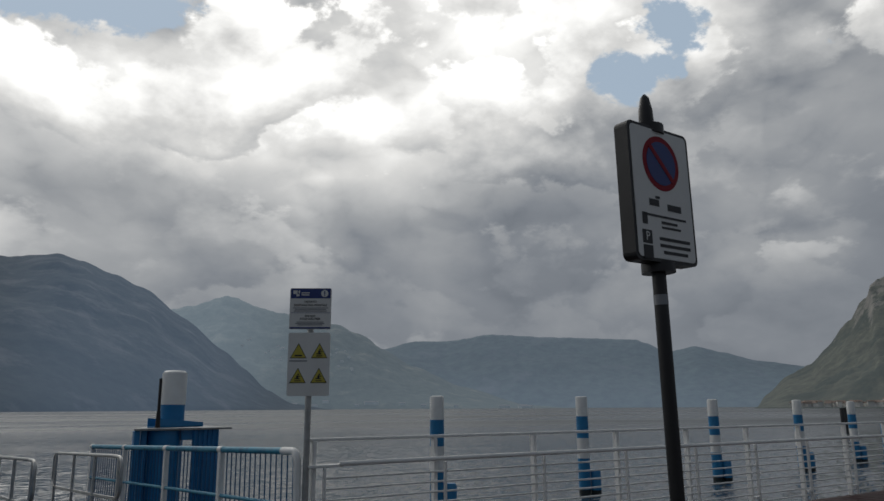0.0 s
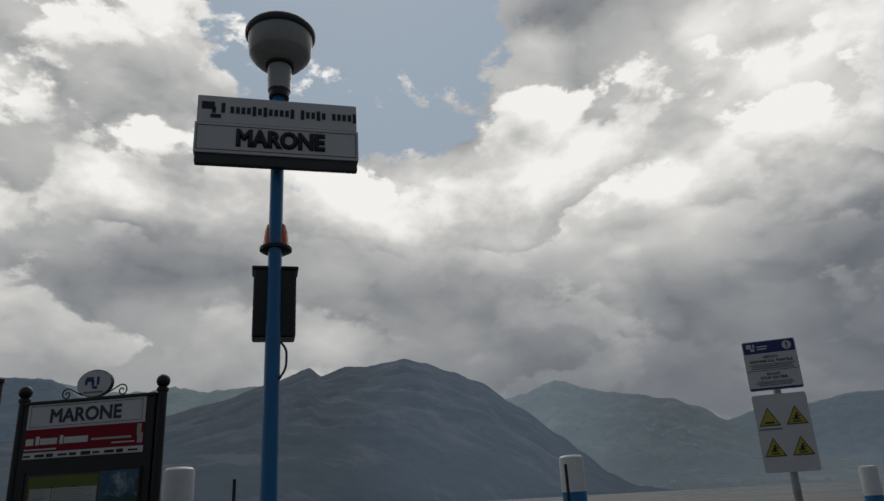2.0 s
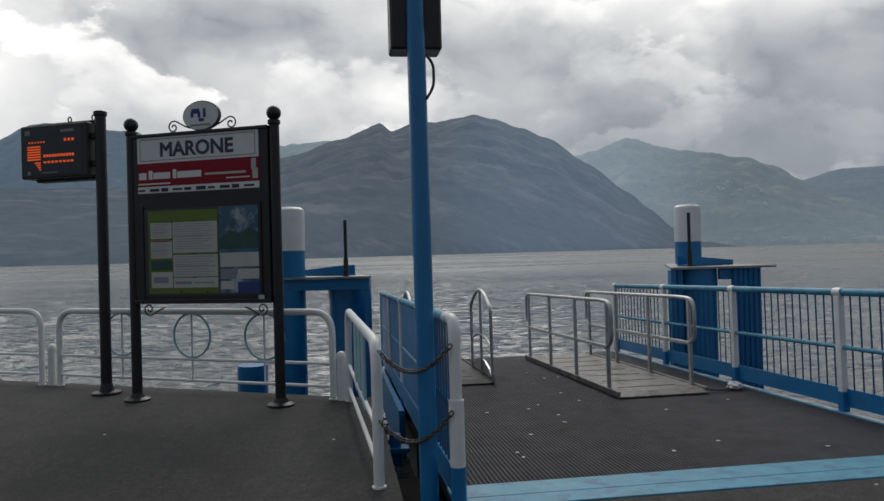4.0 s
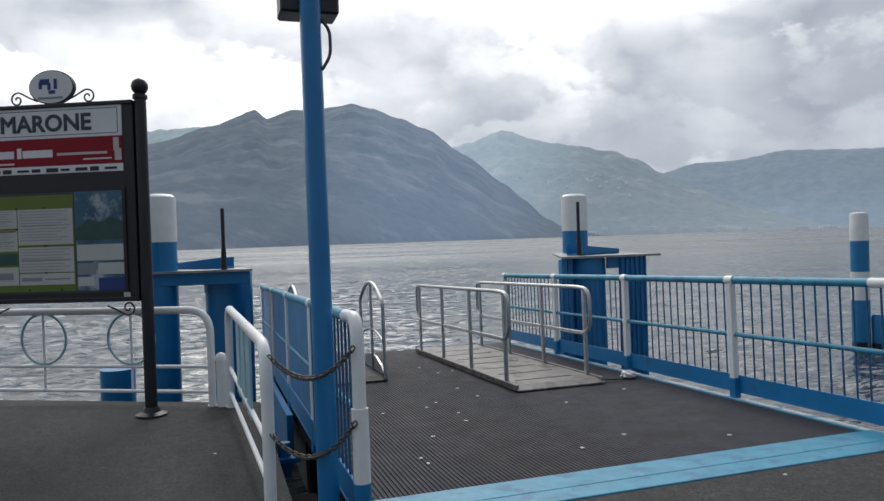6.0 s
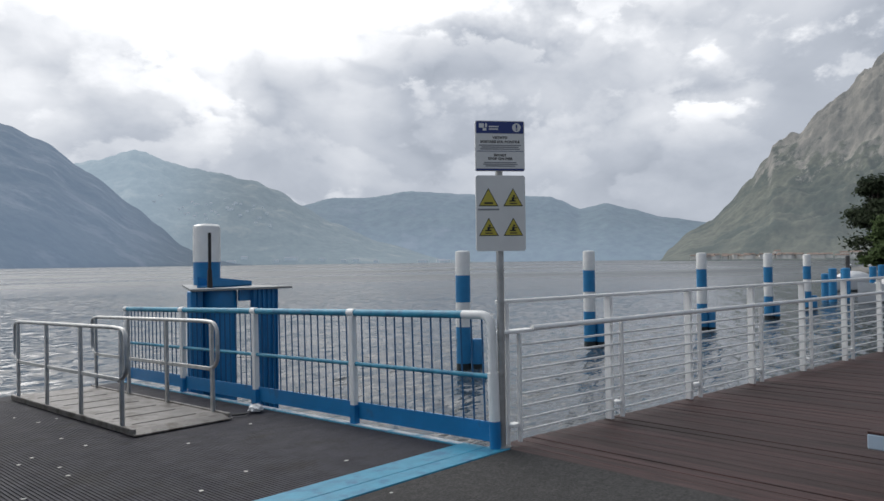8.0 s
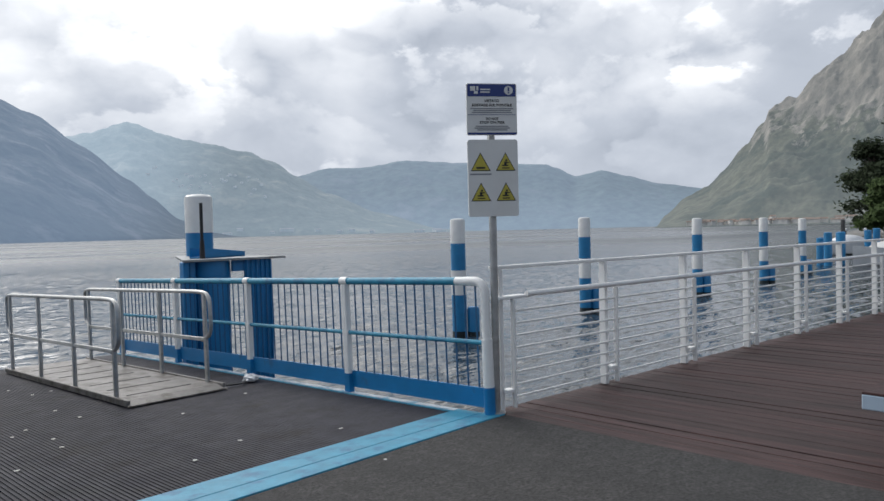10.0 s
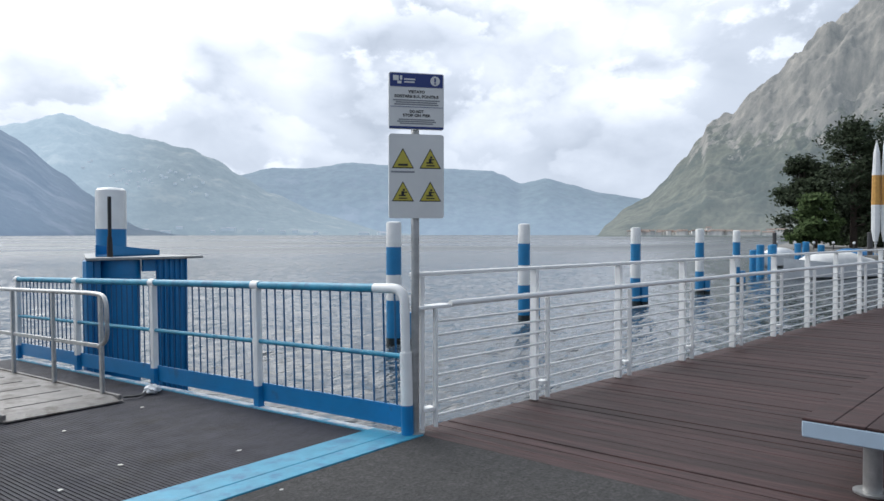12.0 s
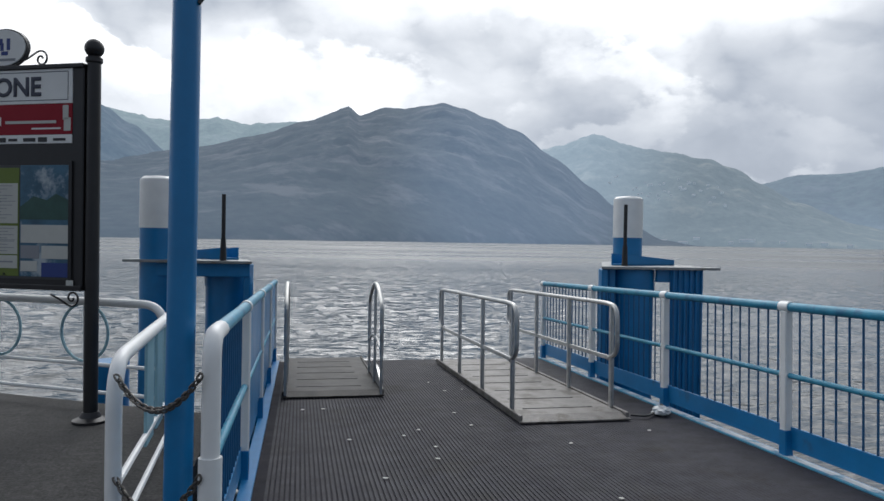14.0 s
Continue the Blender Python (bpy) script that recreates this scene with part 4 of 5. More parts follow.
def chain(a, c, sag, label):
    a, c = Vector(a), Vector(c)
    ch = tagged(empty_thing("safety_chain"), label, "chain", "safety chains")
    n = 26
    base = None
    for i in range(n):
        t0, t1 = i / n, (i + 1) / n
        p = a.lerp(c, t0) - Vector((0, 0, 4 * sag * t0 * (1 - t0)))
        q = a.lerp(c, t1) - Vector((0, 0, 4 * sag * t1 * (1 - t1)))
        ln = (q - p).length
        if base is None:
            k = ln * 0.72
            pts = fillet([(0, 0.011, 0), (k, 0.011, 0), (k, -0.011, 0), (-k, -0.011, 0), (-k, 0.011, 0), (0, 0.011, 0)], 0.01, 2)
            base = part("link", tube(pts[:-1], 0.0045, 6, closed=True), M_CHAIN, ch, smooth=True)
            ob = base
        else:
            ob = new("link", base.data)
            ob.parent = ch
        rot = (q - p).to_track_quat("X", "Z").to_matrix().to_4x4()
        ob.matrix_basis = Matrix.Translation((p + q) / 2) @ rot @ pose(0, 0, 0, 90 * (i % 2), 0, 0)
    return ch


chain((-4.26, 0.47, 0.85), (-3.87, 0.07, 0.92), 0.14, "weathered steel chain across the gap beside the gangway")
chain((-4.26, 0.47, 0.42), (-3.87, 0.07, 0.54), 0.15, "weathered steel chain across the gap beside the gangway")

# ---- lamp post with the stop name ----
lamp = tagged(empty_thing("lamp_post", pose(-3.986, 0.3, 0.045, -2.2, 0, 0)), "tall blue lamp post with white name boards and glass bowl lamp", "lamp post")
part("pole", lathe([(0.057, -1.6), (0.057, 2.75), (0.053, 2.8), (0.052, 4.79), (0.05, 4.8)], 20), M_BLUE, lamp, smooth=True)
part("cable", tube(fillet([(0.058, -0.01, 2.62), (0.1, -0.02, 2.56), (0.1, -0.02, 2.42), (0.05, -0.03, 2.34)], 0.08), 0.009, 8), M_DARK, lamp, "dark looped cable", smooth=True)
part("lamp_collar", lathe([(0.085, 4.735), (0.085, 4.805), (0.07, 4.815)], 20), M_BLACK, lamp, smooth=True)
part("lamp_neck", lathe([(0.095, 4.805), (0.1, 4.935), (0.1, 5.055), (0.13, 5.095)], 20), M_LENS, lamp, "grey translucent neck", smooth=True)
part("lamp_ring", lathe([(0.12, 5.04), (0.125, 5.1), (0.1, 5.12)], 20), M_BLACK, lamp, smooth=True)
part("lamp_bowl", lathe([(0.11, 5.06), (0.19, 5.085), (0.25, 5.15), (0.262, 5.17), (0.274, 5.3), (0.282, 5.36), (0.272, 5.37)], 36), M_LENS, lamp, "smoky grey lamp bowl", smooth=True)
part("lamp_cover", lathe([(0.29, 5.34), (0.302, 5.36), (0.302, 5.39), (0.28, 5.42), (0.16, 5.45), (0.02, 5.46)], 36), M_DARK, lamp, "grey lamp cover", smooth=True)
board = part("upper_board", plate(panel_outline(1.265, 0.24, 0.006, 1), -0.15, -0.09, (0, 4.495)), M_SIGN, lamp, "white board with dark print")
name_board = part("name_board", plate(panel_outline(1.285, 0.27, 0.006, 1), -0.16, -0.08, (0, 4.23)), M_SIGN, lamp, "white board with the stop's name")
part("lower_board", plate(panel_outline(1.265, 0.09, 0.006, 1), -0.145, -0.09, (0, 4.055)), M_DARK, lamp, "dark lower board edge")
part("board_clamp", box((-0.06, -0.09, 4.175), (0.06, 0.06, 4.225), 0.005), M_DARK, lamp)
part("board_clamp", box((-0.06, -0.09, 4.475), (0.06, 0.06, 4.525), 0.005), M_DARK, lamp)
text_part("MARONE", 0.2, M_INK, name_board, 0.02, -0.162, 4.23, width=0.7, bold=0.013)
bm = bmesh.new()
for x0, z0, x1, z1 in ((-0.62, 4.12, 0.62, 4.125), (-0.62, 4.335, 0.62, 4.34), (-0.625, 4.12, -0.62, 4.34), (0.62, 4.12, 0.625, 4.34)):
    box((x0, -0.1625, z0), (x1, -0.158, z1), bm=bm)
part("border_line", bm, M_INK, name_board)
bars(board, M_INK, -0.151, [(-0.6, -0.5, 4.525, 0.07), (-0.52, -0.49, 4.485, 0.06), (-0.45, -0.42, 4.51, 0.09), (-0.53, -0.45, 4.43, 0.035)], "emblem")
word_x = -0.38
word_rows = []
for n in (0.52, 0.22, 0.23):
    k = word_x
    while k < word_x + n - 0.02:
        word_rows.append((k, k + 0.03, 4.495 - 0.0, 0.062 if (round(k * 100) % 3) else 0.09))
        k += 0.043
    word_x += n + 0.035
bars(board, M_INK, -0.151, word_rows, "print_bar")
# signal box and warning beacon on the back of the post
sbox = tagged(part("signal_box", box((-0.16, -0.06, -0.27), (0.16, 0.14, 0.27), 0.012), M_BLACK), "black signal box with an orange beacon fixed behind the post", "signal box")
sbox.location = (-3.98, 0.49, 2.98)
part("lid", box((-0.175, -0.075, 0.26), (0.175, 0.155, 0.285), 0.006), M_BLACK, sbox)
part("beacon_stem", lathe([(0.045, 0.28), (0.045, 0.42)], 14), M_BLACK, sbox, smooth=True)
part("beacon_base", lathe([(0.07, 0.4), (0.125, 0.43), (0.125, 0.455), (0.1, 0.47)], 20), M_BLACK, sbox, smooth=True)
part("beacon_lens", lathe([(0.1, 0.46), (0.09, 0.58), (0.075, 0.64), (0.03, 0.66)], 20), M_ORANGE, sbox, "orange beacon lens", smooth=True)

# ---- information sign at the pier corner ----
sign = tagged(empty_thing("warning_sign", pose(-0.03, 0.05, 0, 0, 0, -37)), "two white warning plates with yellow triangles on a grey post", "sign")
part("post", lathe([(0.03, 0), (0.03, 2.5), (0.02, 2.51)], 16, at=(0, 0.045, 0)), M_STEEL, sign, smooth=True)
part("post_foot", lathe([(0.07, 0), (0.07, 0.012)], 16, at=(0, 0.045, 0)), M_STEEL, sign)
up_plate = part("upper_plate", plate(panel_outline(0.4, 0.4, 0.015), -0.012, 0.012, (0, 2.4)), M_SIGN, sign, "white plate with a navy head")
part("head_band", plate(panel_outline(0.385, 0.095, 0.008), -0.0135, -0.01, (0, 2.547)), M_NAVY, up_plate)
bars(up_plate, M_NAVY, -0.0125, [(-0.195, 0.195, 2.212, 0.014), (-0.195, 0.195, 2.205, 0.004), (-0.19, 0.19, 2.358, 0.003)], "rule_line")
bars(up_plate, M_SIGN, -0.0145, [(-0.17, -0.13, 2.56, 0.035), (-0.12, -0.105, 2.562, 0.03), (-0.14, -0.11, 2.53, 0.02), (-0.09, -0.01, 2.553, 0.01), (-0.09, -0.015, 2.533, 0.01)], "emblem")
part("round_mark", plate([(0.035 * math.cos(2 * math.pi * k / 24), 0.035 * math.sin(2 * math.pi * k / 24)) for k in range(24)], -0.0155, -0.012, (0.135, 2.547)), M_SIGN, up_plate)
bars(up_plate, M_NAVY, -0.016, [(0.129, 0.141, 2.555, 0.03), (0.129, 0.141, 2.528, 0.01)], "exclamation")
text_part("VIETATO", 0.028, M_INK, up_plate, 0, -0.0135, 2.465, width=0.12, bold=0.0006)
text_part("SOSTARE SUL PONTILE", 0.028, M_INK, up_plate, 0, -0.0135, 2.432, width=0.32, bold=0.0006)
text_part("DO NOT", 0.028, M_INK, up_plate, 0, -0.0135, 2.325, width=0.1, bold=0.0006)
text_part("STOP ON PIER", 0.028, M_INK, up_plate, 0, -0.0135, 2.297, width=0.2, bold=0.0006)
bars(up_plate, M_GREYINK, -0.0125, [(-0.17, 0.17, 2.405, 0.008), (-0.15, 0.15, 2.39, 0.008), (-0.16, 0.16, 2.375, 0.008), (-0.13, 0.13, 2.268, 0.008), (-0.14, 0.14, 2.254, 0.008), (-0.12, 0.12, 2.24, 0.008)])
low_plate = part("lower_plate", plate(panel_outline(0.4, 0.6, 0.02), -0.012, 0.012, (0, 1.865)), M_SIGN, sign, "white plate with four yellow warning triangles")
for k, (cx, cz) in enumerate(((-0.1, 1.99), (0.1, 1.99), (-0.1, 1.755), (0.1, 1.755))):
    tri = [(-0.08, -0.07), (0.08, -0.07), (0.0, 0.075)]
    part("triangle_border", plate(tri, -0.0135, -0.011, (cx, cz)), M_INK, low_plate)
    tri2 = [(x * 0.87, z * 0.87 - 0.002) for x, z in tri]
    t = part("triangle", plate(tri2, -0.0148, -0.012, (cx, cz)), M_YELLOW, low_plate, "yellow warning triangle")
    if k == 0:
        bars(t, M_INK, -0.0155, [(cx - 0.035, cx + 0.035, cz - 0.045, 0.014)], "pictogram")
    else:
        bars(t, M_INK, -0.0155, [(cx - 0.03, cx + 0.03, cz - 0.048, 0.008), (cx - 0.012, cx + 0.008, cz - 0.015, 0.035), (cx - 0.03, cx + 0.02, cz - 0.028, 0.01), (cx + 0.0, cx + 0.03, cz - 0.005, 0.008), (cx - 0.002, cx + 0.014, cz + 0.012, 0.014)], "pictogram")
bars(low_plate, M_GREYINK, -0.0125, [(-0.185, -0.015, 1.895, 0.012)])

# ---- notice board with the stop's name ----
nb = tagged(empty_thing("notice_board", pose(-6.581, 3.87, 0, 0, 0, -23.9)), "dark grey metal notice board with name panel and timetable case", "notice board")
WB = 1.645
for x in (0, WB):
    p = part("post", lathe([(0.052, 0.02), (0.05, 2.74), (0.062, 2.75), (0.062, 2.78), (0.04, 2.8)], 18, at=(x, 0, 0)), M_BLACK, nb, smooth=True)
    part("ball_finial", lathe([(0.02, 2.79)] + [(0.072 * math.cos(a), 2.855 + 0.072 * math.sin(a)) for a in (radians(-80 + 20 * k) for k in range(9))], 18, at=(x, 0, 0)), M_BLACK, p, smooth=True)
    part("foot_flange", lathe([(0.13, 0), (0.13, 0.02), (0.08, 0.04), (0.06, 0.08)], 20, at=(x, 0, 0)), M_BLACK, p, smooth=True)
part("case", box((0.05, -0.05, 1.07), (WB - 0.05, 0.06, 2.78), 0.008), M_BLACK, nb)
part("top_moulding", box((0.045, -0.07, 2.755), (WB - 0.045, 0.07, 2.79), 0.006), M_BLACK, nb)
part("bottom_moulding", box((0.045, -0.07, 1.06), (WB - 0.045, 0.07, 1.1), 0.006), M_BLACK, nb)
np_ = part("name_panel", box((0.11, -0.056, 2.49), (1.5, -0.045, 2.76), 0.003), M_SIGN, nb, "white panel with the stop's name")
text_part("MARONE", 0.2, M_SLATE, np_, 0.8, -0.058, 2.615, width=0.84, bold=0.006)
bm = bmesh.new()
for x0, z0, x1, z1 in ((0.15, 2.515, 1.46, 2.52), (0.15, 2.73, 1.46, 2.735), (0.145, 2.515, 0.15, 2.735), (1.46, 2.515, 1.465, 2.735)):
    box((x0, -0.0575, z0), (x1, -0.054, z1), bm=bm)
part("border_line", bm, M_SLATE, np_)
rp = part("red_panel", box((0.11, -0.0565, 2.255), (1.5, -0.045, 2.488), 0.003), M_RED, nb, "dark red advertising panel")
bars(rp, M_SIGN, -0.0575, [(0.13, 0.22, 2.36, 0.07), (0.245, 0.29, 2.37, 0.09), (0.3, 0.5, 2.36, 0.065), (0.53, 0.57, 2.37, 0.09), (0.58, 0.86, 2.36, 0.065), (0.12, 0.5, 2.28, 0.014), (1.14, 1.4, 2.3, 0.012)], "print_bar")
bars(rp, M_PAPER, -0.0575, [(1.42, 1.47, 2.42, 0.11), (1.43, 1.49, 2.33, 0.1), (0.9, 1.36, 2.35, 0.022)], "print_bar")
lp = part("sponsor_strip", box((0.11, -0.0562, 2.185), (1.5, -0.045, 2.253), 0.003), M_SIGN, nb, "white strip of small marks")
bars(lp, M_INK, -0.0575, [(0.12 + 0.135 * k, 0.2 + 0.135 * k + 0.03 * (k % 2), 2.215, 0.02 + 0.008 * (k % 3)) for k in range(10)], "print_bar")
nt = part("timetable_back", box((0.15, -0.053, 1.14), (1.5, -0.048, 2.02), 0.002), M_DARK, nb)
tl = part("timetable_poster", box((0.22, -0.056, 1.16), (1.03, -0.05, 2.0), 0.002), M_LIME, nb, "lime green timetable poster")
for x0, z0, x1, z1, mt in ((0.25, 1.72, 0.5, 1.88, M_PAPER), (0.25, 1.52, 0.5, 1.7, M_PAPER), (0.25, 1.4, 0.5, 1.5, M_GREENPRINT), (0.51, 1.57, 1.02, 1.88, M_PAPER), (0.51, 1.33, 1.02, 1.55, M_PAPER), (0.25, 1.22, 0.5, 1.38, M_PAPER), (0.51, 1.22, 1.02, 1.32, M_PAPER)):
    part("timetable_sheet", box((x0, -0.0585, z0), (x1, -0.055, z1), 0.001), mt, tl, "printed paper sheet")
bars(tl, M_GREYINK, -0.059, [(0.28, 0.47, 1.78, 0.004), (0.28, 0.47, 1.6, 0.004), (0.53, 1.0, 1.74, 0.005), (0.53, 1.0, 1.44, 0.005), (0.53, 0.72, 1.27, 0.03), (0.75, 0.98, 1.27, 0.012), (0.28, 0.45, 1.3, 0.06)])
text_rows = [(0.53, 0.97 - 0.05 * (k % 3), 1.86 - 0.025 * k, 0.005) for k in range(11)] + [(0.53, 0.99 - 0.06 * (k % 2), 1.53 - 0.025 * k, 0.005) for k in range(8)]
text_rows += [(0.27, 0.47 - 0.03 * (k % 3), 1.865 - 0.02 * k, 0.004) for k in range(7)] + [(0.27, 0.47 - 0.04 * (k % 2), 1.685 - 0.02 * k, 0.004) for k in range(8)]
bars(tl, M_GREYINK, -0.0588, text_rows, "small_print")
bars(tl, M_RED, -0.0592, [(0.26, 0.49, 1.693, 0.008)], "red_line")
for x, z in ((0.5, 1.89), (0.76, 1.89), (0.76, 1.56), (0.76, 1.325), (0.5, 1.71), (0.6, 1.175), (0.9, 1.175)):
    part("pin", tube([(x, -0.062, z), (x, -0.055, z)], 0.009, 8), M_INK, tl)
pr = part("picture_poster", box((1.04, -0.056, 1.16), (1.49, -0.05, 2.02), 0.002), M_SKYPRINT, nb, "dark landscape poster with small leaflets")
part("poster_hill", plate([(-0.22, 0), (0.22, 0), (0.22, 0.15), (0.1, 0.2), (0.02, 0.15), (-0.1, 0.18), (-0.22, 0.1)], -0.058, -0.055, (1.265, 1.6)), M_GREENPRINT, pr)
for x0, z0, x1, z1, mt in ((1.05, 1.42, 1.48, 1.56, M_PAPER), (1.05, 1.3, 1.22, 1.4, M_GREYINK), (1.24, 1.3, 1.48, 1.4, M_PAPER), (1.05, 1.2, 1.2, 1.28, M_PAPER), (1.24, 1.16, 1.48, 1.27, M_NAVY)):
    part("leaflet", box((x0, -0.0585, z0), (x1, -0.055, z1), 0.001), mt, pr, "printed leaflet")
part("glass_frame", box((0.14, -0.066, 1.11), (0.17, -0.05, 2.05), 0.003), M_BLACK, nb)
part("glass_frame", box((1.48, -0.066, 1.11), (1.51, -0.05, 2.05), 0.003), M_BLACK, nb)
part("lock_tag", box((1.47, -0.068, 1.1), (1.53, -0.06, 1.14), 0.001), M_PAPER, nb)
em = part("oval_emblem", plate([(0.2 * math.cos(2 * math.pi * k / 36), 0.14 * math.sin(2 * math.pi * k / 36)) for k in range(36)], -0.02, 0.02, (0.84, 2.945)), M_SIGN, nb, "white oval emblem")
bars(em, M_NAVY, -0.021, [(0.74, 0.83, 2.99, 0.05), (0.73, 0.76, 2.96, 0.06), (0.81, 0.84, 2.95, 0.06), (0.87, 0.9, 2.97, 0.09), (0.82, 0.88, 2.9, 0.03)], "emblem")
bars(em, M_GREYINK, -0.021, [(0.72, 0.95, 2.85, 0.018)])
bm = plate([(0.21 * math.cos(2 * math.pi * k / 36), 0.15 * math.sin(2 * math.pi * k / 36)) for k in range(36)], -0.012, 0.025, (0.84, 2.945))
part("emblem_rim", bm, M_DARK, nb)


def scroll(x, z, s, flipz=1):
    pts = []
    for k in range(22):
        a = k / 21 * 2 * math.pi * 1.35
        r = 0.012 + 0.055 * k / 21
        pts.append((x + s * (0.05 - r * math.cos(a)), 0, z + flipz * r * math.sin(a)))
    pts.append((x + s * 0.17, 0, z + flipz * 0.01))
    pts.append((x + s * 0.24, 0, z - flipz * 0.02))
    return tube(pts, 0.008, 6)


for x, z, s, fz in ((0.46, 2.85, 1, 1), (1.22, 2.85, -1, 1), (0.12, 1.0, 1, -1), (1.52, 1.0, -1, -1)):
    part("scroll", scroll(x, z, s, fz), M_BLACK, nb, smooth=True)

for ob in nb.children:
    if not ob.name.startswith("post"):
        ob.location.z -= 0.055

# ---- departure display ----
dd = tagged(empty_thing("departure_display", pose(-7.03, 4.36, 0, 0, 0, -23.9)), "black departure display with orange lamps on a dark pole", "display")
part("pole", lathe([(0.058, 0.02), (0.058, 3.04), (0.07, 3.05), (0.07, 3.09), (0.04, 3.1)], 18), M_BLACK, dd, smooth=True)
part("foot_flange", lathe([(0.15, 0), (0.15, 0.025), (0.08, 0.04), (0.06, 0.12)], 18), M_BLACK, dd, smooth=True)
dbox = part("screen_housing", box((-1.0, -0.09, 2.39), (-0.1, 0.1, 2.98), 0.012), M_BLACK, dd)
part("screen_glass", box((-0.96, -0.094, 2.42), (-0.17, -0.088, 2.95), 0.003), material("screen_glass", (0.012, 0.014, 0.022), 0.12, vary=0.1), dbox)
part("rear_housing", box((-0.92, 0.03, 2.36), (-0.1, 0.16, 3.02), 0.012), M_BLACK, dd)
part("arm", box((-0.12, -0.04, 2.5), (0.0, 0.04, 2.56), 0.005), M_BLACK, dd)
part("arm", box((-0.12, -0.04, 2.8), (0.0, 0.04, 2.86), 0.005), M_BLACK, dd)
for x in (-0.45, -0.13):
    part("lifting_eye", tube([(x + 0.022 * math.cos(a), 0.05, 3.045 + 0.03 * math.sin(a)) for a in (2 * math.pi * k / 14 for k in range(14))], 0.008, 6, closed=True), M_BLACK, dd)
rows = []
for k in range(6):
    rows.append((-0.9, -0.72, 2.74 - 0.028 * k, 0.016))
for k in range(4):
    rows.append((-0.8 + 0.02 * k, -0.72, 2.56 - 0.025 * k, 0.015))
for k in range(11):
    rows.append((-0.68 + 0.038 * k, -0.652 + 0.038 * k, 2.635, 0.03))
for k in range(8):
    rows.append((-0.68 + 0.052 * k, -0.645 + 0.052 * k, 2.565, 0.022))
for k in range(6):
    rows.append((-0.88 + 0.04 * k, -0.86 + 0.04 * k, 2.79, 0.016))
for k in range(3):
    rows.append((-0.4 + 0.05 * k, -0.37 + 0.05 * k, 2.8, 0.03))
bars(dbox, M_LED, -0.0955, rows, "lamp_dot")
bars(dbox, M_GREYINK, -0.0955, [(-0.93, -0.86, 2.9, 0.05), (-0.45, -0.27, 2.9, 0.028), (-0.9, -0.86, 2.45, 0.04), (-0.7, -0.5, 2.45, 0.012)], "print_bar")

# ---- no-parking sign on the quay ----
ns = tagged(empty_thing("parking_sign", pose(0.238, -3.728, 0.033, 0, -1.15, -3)), "black-framed no-parking sign board on a dark pole", "sign")
part("pole", lathe([(0.042, -0.035), (0.041, 3.15)], 18), M_BLACK, ns, smooth=True)
part("pole_tip", lathe([(0.041, 3.1), (0.046, 3.15), (0.043, 3.22), (0.028, 3.3), (0.008, 3.325)], 18), M_BLACK, ns, smooth=True)
part("pole_foot", lathe([(0.1, -0.033), (0.1, -0.013), (0.055, 0.017)], 18), M_BLACK, ns, smooth=True)
part("sticker", tube([(0, 0, 2.0), (0, 0, 2.06)], 0.0425, 18), M_GREYINK, ns, "torn pale sticker")
part("frame", plate(panel_outline(0.58, 0.84, 0.04), -0.075, 0.02, (0, 2.66)), M_BLACK, ns, "black sign frame")
face = part("face", plate(panel_outline(0.535, 0.8, 0.03), -0.079, -0.072, (0, 2.66)), M_SIGN, ns, "white sign face")
for z in (3.08, 2.22):
    part("clamp", lathe([(0.1, z - 0.03), (0.1, z + 0.03)], 18), M_BLACK, ns, smooth=True)
disc = [(math.cos(2 * math.pi * k / 36), math.sin(2 * math.pi * k / 36)) for k in range(36)]
part("red_ring", plate([(0.172 * a, 0.172 * c) for a, c in disc], -0.081, -0.077, (0, 2.85)), M_RED, face, "red ring")
part("blue_disc", plate([(0.137 * a, 0.137 * c) for a, c in disc], -0.083, -0.078, (0, 2.85)), M_NAVY, face, "blue disc")
part("red_bar", box((-0.145, -0.085, -0.015), (0.145, -0.08, 0.015), m=pose(0, 0, 2.85, 0, 45, 0)), M_RED, face)
bars(face, M_INK, -0.08, [(-0.14, -0.05, 2.595, 0.04), (-0.08, -0.04, 2.63, 0.016), (0.03, 0.16, 2.58, 0.04), (-0.2, 0.2, 2.515, 0.013), (-0.04, 0.11, 2.48, 0.016), (-0.04, 0.14, 2.45, 0.013),
                          (-0.07, 0.22, 2.38, 0.019), (-0.07, 0.22, 2.34, 0.019), (-0.04, 0.19, 2.3, 0.019), (-0.225, -0.14, 2.38, 0.08), (-0.225, -0.14, 2.29, 0.08), (-0.215, -0.17, 2.49, 0.07)])
text_part("P", 0.075, M_SIGN, face, -0.182, -0.084, 2.38, name="letter")

# ---- bench on the pier ----
bench = tagged(empty_thing("bench", pose(0.33, -2.42, 0, 0, 0, -3)), "low pier bench with a pale blue steel frame and brown boards", "bench")
part("frame", box((0, -0.62, 0.352), (2.0, 0.0, 0.44), 0.006), material("pale_blue_paint", (0.4, 0.5, 0.6), 0.5, vary=0.06), bench, "pale blue steel frame")
for k in range(4):
    part("seat_board", box((0.002, -0.618 + k * 0.155, 0.44), (1.99, -0.4645 + k * 0.155, 0.458), 0.004), M_PLANK, bench, "brown seat board")
for x in (0.4, 1.6):
    leg = part("leg", lathe([(0.05, 0.0), (0.05, 0.36)], 16, at=(x, -0.26, 0)), M_STEEL, bench, smooth=True)
    part("foot_plate", lathe([(0.1, 0.0), (0.1, 0.012)], 16, at=(x, -0.26, 0)), M_STEEL, leg)

